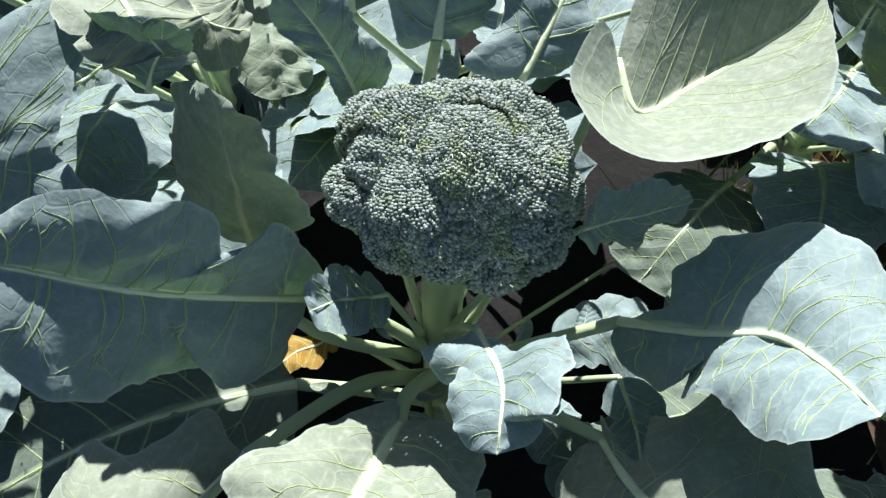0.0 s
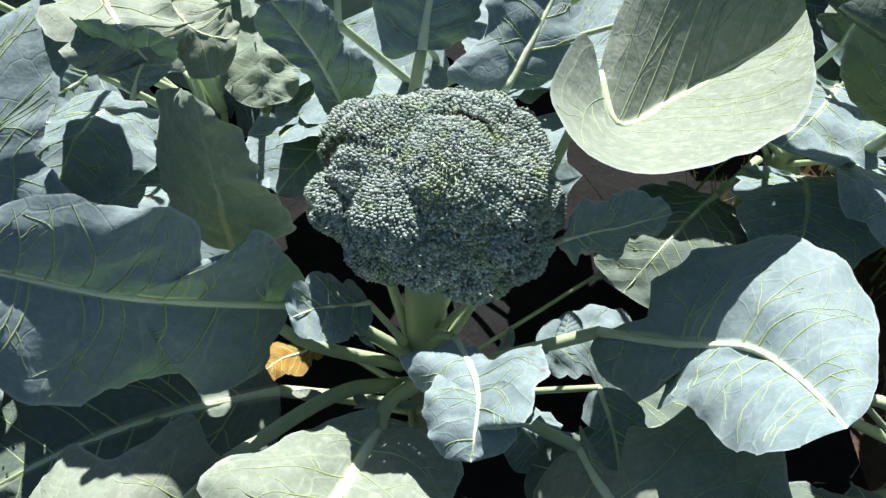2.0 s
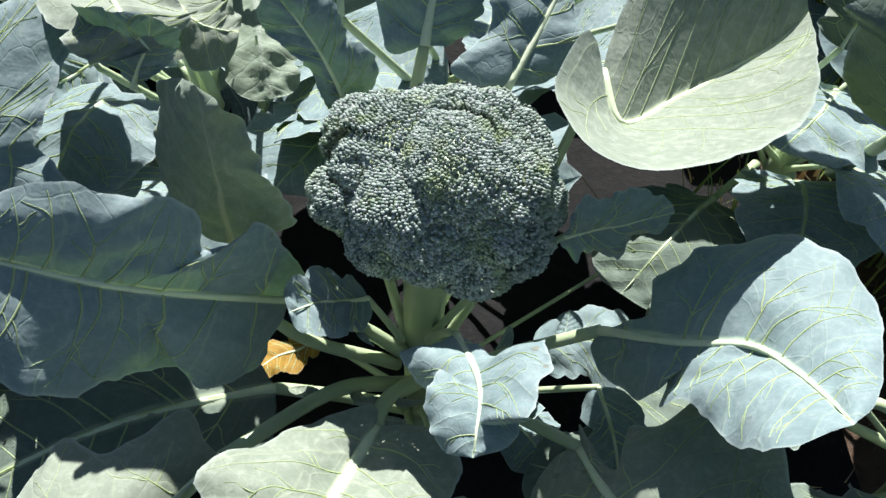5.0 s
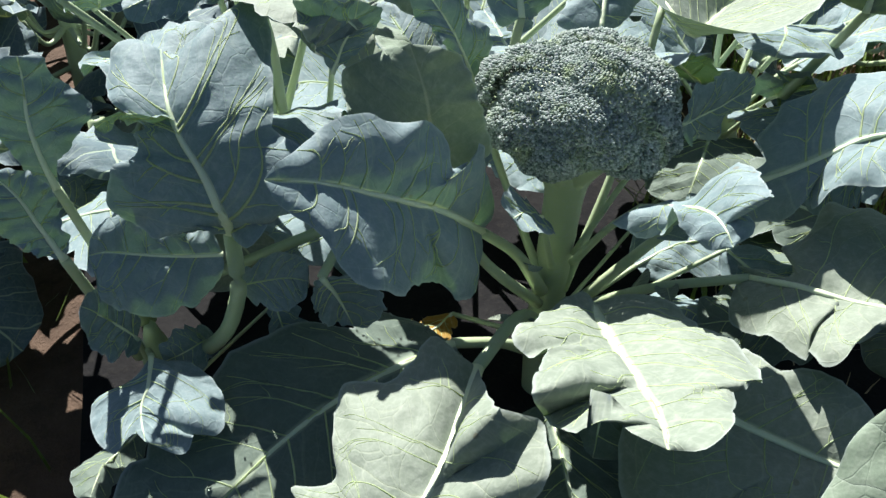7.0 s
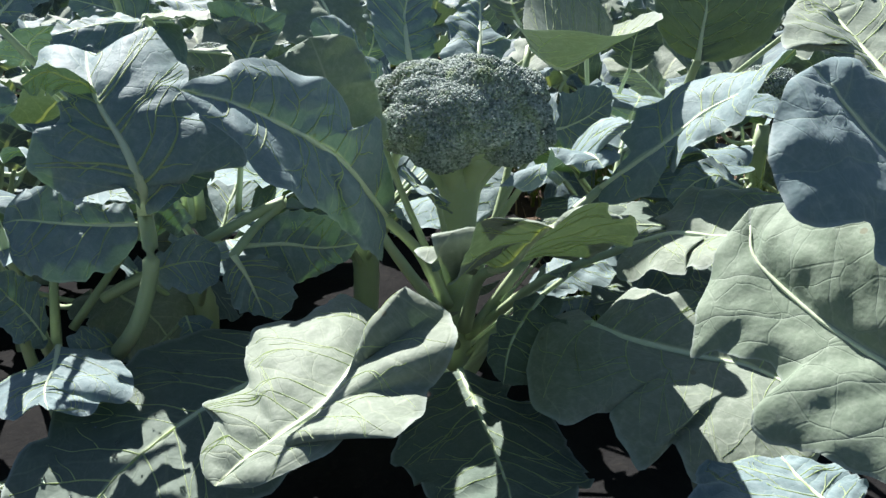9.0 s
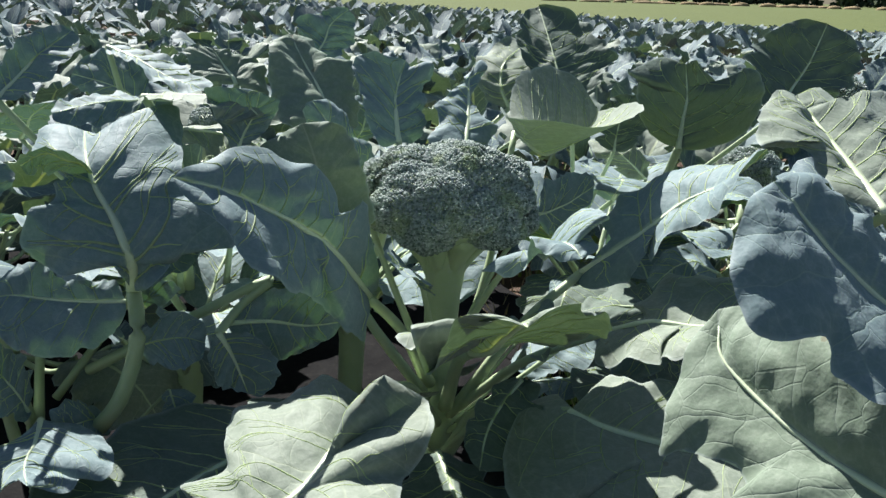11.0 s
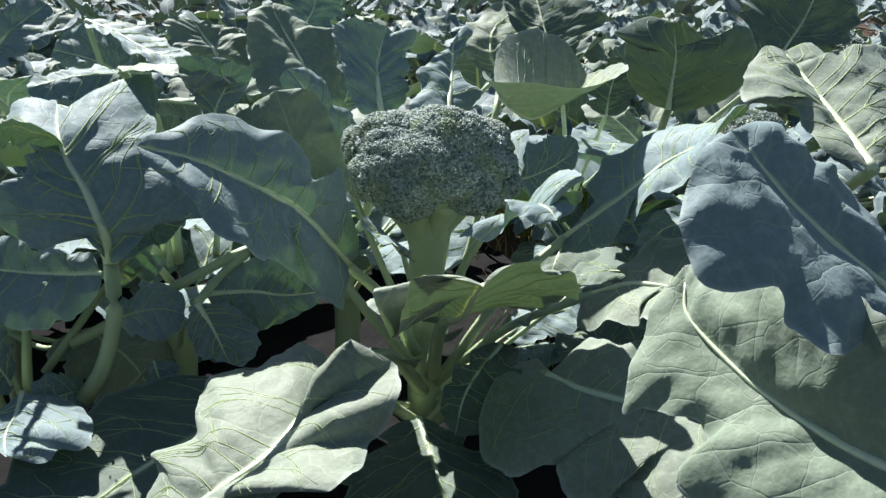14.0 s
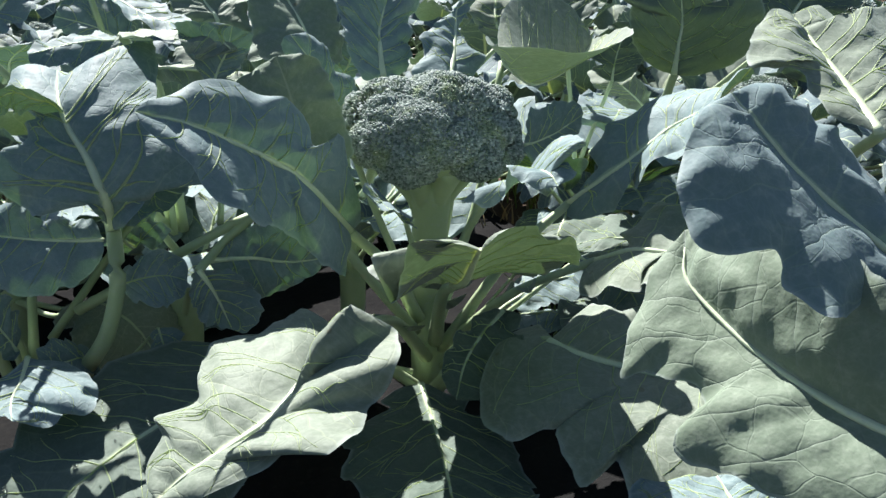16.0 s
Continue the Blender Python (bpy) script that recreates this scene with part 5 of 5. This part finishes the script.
# ---------------------------------------------------------------- more plants of the crop
def crop_plant(seed, with_head):
    """A whole plant at the origin, its leaves rising and arching outwards."""
    rng = random.Random(seed)
    p = thing("broccoli_plant", "leafy broccoli plant in the crop row" if not with_head else "broccoli plant in the crop row with a small head", "broccoli plant", group="broccoli plants in the field")
    v, f = tube([(0, 0, -0.02), (0.003, 0, 0.1), (0, 0, 0.2)], [0.016, 0.018, 0.012], 6, 7)
    put("stem", v, f, stalk_mat, p)
    n = 11
    for k in range(n):
        a = k * 2.4 + rng.uniform(-0.3, 0.3)
        low = k < 4
        rise = rng.uniform(0.10, 0.17) if low else rng.uniform(0.20, 0.28)
        out = rng.uniform(0.13, 0.17) if low else rng.uniform(0.06, 0.13)
        span = rng.uniform(0.14, 0.19)
        wide = rng.uniform(0.065, 0.09)
        tilt = rng.uniform(-0.1, 0.3) if low else rng.uniform(0.3, 1.2)
        d = np.array((math.cos(a), math.sin(a), 0.0))
        s = np.array((-math.sin(a), math.cos(a), 0.0))
        up = np.array((0, 0, 1.0))
        foot = d * out + up * rise * 0.8
        mid = foot + d * span * 0.5 + up * span * 0.5 * tilt
        tip = mid + d * span * 0.5 + up * span * (0.5 * tilt - 0.35)
        roll = rng.uniform(-0.5, 0.5)
        fold = rng.uniform(0.0, 0.4)
        leaf(p, [(0, 0, 0.10 if low else 0.17), tuple(d * out * 0.6 + up * rise * 0.6)], [tuple(foot), tuple((foot + mid) / 2 + up * 0.008), tuple(mid), tuple((mid + tip) / 2 + up * 0.012), tuple(tip)],
             tuple(mid + s * wide + up * wide * (fold + roll)), tuple(mid - s * wide + up * wide * (fold - roll)), 0.5, seed * 50 + k, old_leaf_mat if rng.random() < 0.3 else crop_leaf_mat, 0.48, thick=0.0045,
             ruffle=0.36, ragged=0.2, wave=3.4, curl=rng.uniform(-0.4, 0.25), nu=28, nv=17, rib=False, veins=False, lobes=((0, 0.2, 0.5, 0.06), (1, 0.25, 0.5, 0.06)))
    if with_head:
        head(p, (0, 0, 0.27), 0.05, 0.035, 0.05, 12, 0.0021, seed, 0.0, 1500)
    return p


models = [crop_plant(k, k == 2) for k in (1, 2, 3, 4)]
rng = random.Random(12)
taken = [(0.0, 0.03), (-0.345, 0.085), (-0.2, 0.27), (0.02, 0.33), (0.38, 0.30), (0.42, -0.04), (0.22, -0.47)]
spots = []
for j in range(-4, 12):
    for i in range(-6, 9):
        x, y = i * 0.40 + rng.uniform(-0.06, 0.06), 0.06 + j * 0.36 + rng.uniform(-0.05, 0.05)
        if min(math.hypot(x - a, y - b) for a, b in taken) < 0.25:
            continue
        if -0.75 < x < 0.42 and y < -0.05:  # the path of the eye
            continue
        spots.append((x, y))
for k, (x, y) in enumerate(spots):
    m = pose(x, y, fall(x, y) - 0.01, rng.uniform(-5, 5), rng.uniform(-5, 5), rng.uniform(0, 360)) @ Matrix.Scale(rng.uniform(0.86, 1.0), 4)
    if k < 4:
        models[k].matrix_basis = m
    else:
        c = copy_thing(models[k % 4], m)
        c.scale = [rng.uniform(0.84, 1.0)] * 3


def far_crop():
    """All the rows beyond, too far off to count: thousands of leaves in one mesh."""
    rng = random.Random(77)
    verts, faces, uvs = [], [], []
    j = 0
    y = 4.45
    while y < 27:
        x = -9.0
        while x < 17.0:
            px, py = x + rng.uniform(-0.08, 0.08), y + rng.uniform(-0.08, 0.08)
            x += 0.42
            if 0.25 * px + py > 21.5 or px < -1.5 - 0.35 * py or px > 1.4 * py + 1.0:
                continue
            z = fall(px, py)
            for k in range(12):
                a = k * 2.4 + rng.uniform(0, 1)
                d = np.array((math.cos(a), math.sin(a), 0.0))
                s = np.array((-math.sin(a), math.cos(a), rng.uniform(-0.5, 0.5)))
                up = np.array((0, 0, 1.0))
                foot = np.array((px, py, z + rng.uniform(0.12, 0.25))) + d * rng.uniform(0.03, 0.10)
                tilt = rng.uniform(0.2, 1.9)
                span, wide = rng.uniform(0.09, 0.16), rng.uniform(0.035, 0.065)
                o = len(verts)
                for u, w in ((0.0, 0.25), (0.35, 0.95), (0.7, 1.0), (1.0, 0.35)):
                    c = foot + d * span * u + up * span * (tilt * u - 0.6 * u * u)
                    for v in (-1, 0, 1):
                        verts.append(tuple(c + s * wide * w * v + up * 0.25 * wide * v * v))
                        uvs.append((u, v * w * 0.45))
                for i in range(3):
                    for q in range(2):
                        b = o + i * 3 + q
                        faces.append((b, b + 1, b + 4, b + 3))
        y += 0.40
    return tagged(put("far_crop", verts, faces, crop_leaf_mat, None, "", uvs), "far rows of blue-green broccoli plants", "crop", kind="stuff")


far_crop()


# ---------------------------------------------------------------- weeds between the beds
def blades(name, patches, mat, low, high, label, seed):
    rng = random.Random(seed)
    verts, faces = [], []
    for x0, x1, y0, y1, n in patches:
        for _ in range(n):
            x, y = rng.uniform(x0, x1), rng.uniform(y0, y1)
            h, a, b = rng.uniform(low, high), rng.uniform(0, 6.28), rng.uniform(0.0015, 0.004)
            lean = rng.uniform(0.1, 0.8) * h
            z = fall(x, y) - 0.02
            o = len(verts)
            for k in range(4):
                f = k / 3
                cx, cy, cz = x + math.cos(a) * lean * f * f, y + math.sin(a) * lean * f * f, z + h * f
                w = b * (1 - f * 0.9)
                verts.append((cx - math.sin(a) * w, cy + math.cos(a) * w, cz))
                verts.append((cx + math.sin(a) * w, cy - math.cos(a) * w, cz + 0.0006))
            for k in range(3):
                q = o + 2 * k
                faces.append((q, q + 1, q + 3, q + 2))
    return tagged(put(name, verts, faces, mat), label, "weeds", kind="stuff")


blades("weeds", ((0.5, 0.9, 0.0, 1.2, 1500), (0.24, 0.36, 0.10, 0.3, 90), (-1.1, -0.47, -0.6, 0.6, 250)), grass_mat, 0.05, 0.16, "fresh green grass weeds between the beds", 3)
blades("straw", ((0.25, 0.9, -0.1, 0.8, 500),), straw_mat, 0.02, 0.06, "dry straw litter on the soil", 4)


# ---------------------------------------------------------------- the far edge of the meadow
def treeline():
    rng = random.Random(9)
    m, N, L, p = material("far_foliage")
    rnd = N.new("ShaderNodeNewGeometry").outputs["Random Per Island"]
    L.new(blend(N, L, rnd, (0.025, 0.045, 0.02), (0.07, 0.10, 0.04)), p.inputs["Base Color"])
    p.inputs["Roughness"].default_value = 0.9
    verts, faces = [], []
    for k in range(150):
        x = -180 + k * 4.5 + rng.uniform(-1.5, 1.5)
        y = 360 - 0.35 * x + rng.uniform(-8, 8)
        tall = rng.uniform(12, 20)
        v, f = tube([(x, y, -1.0), (x + rng.uniform(-0.3, 0.3), y, tall * 0.4), (x, y, tall * 0.8)], [0.25, 0.18, 0.05], 5, 5)
        o = len(verts)
        verts += v
        faces += [tuple(q + o for q in g) for g in f]
        for _ in range(90):
            a, h, r = rng.uniform(0, 6.28), rng.uniform(0.0, 1.0) ** 2.2, rng.uniform(0.2, 1.0)
            w = (1.1 - h * 0.8) * 4.5
            c = np.array((x + math.cos(a) * r * w, y + math.sin(a) * r * w, h * tall))
            n = Vector((rng.gauss(0, 1), rng.gauss(0, 1), rng.gauss(0, 1))).normalized()
            t = n.orthogonal().normalized() * rng.uniform(0.9, 1.8)
            b = n.cross(t) * rng.uniform(0.7, 1.0)
            o = len(verts)
            for q in (t, b, -t, -b):
                verts.append((c[0] + q.x, c[1] + q.y, c[2] + q.z))
            faces.append((o, o + 1, o + 2, o + 3))
    return tagged(put("far_woods", verts, faces, m), "dark far wood along the meadow's edge", "woods", kind="stuff")


treeline()
hedge_verts, hedge_faces = [], []
rng = random.Random(31)
for k in range(90):
    x = 110 + k * 2.2
    v, f = lump((x + rng.uniform(-0.4, 0.4), 190 - 0.35 * (x - 90) + rng.uniform(-6, 6), -0.75), (rng.uniform(1.5, 3.0), 1.8, rng.uniform(0.4, 0.9)), k, 4)
    o = len(hedge_verts)
    hedge_verts += v
    hedge_faces += [tuple(q + o for q in g) for g in f]
tagged(put("brown_scrub", hedge_verts, hedge_faces, stubble_mat), "low brown autumn scrub beyond the meadow", "scrub", kind="stuff")
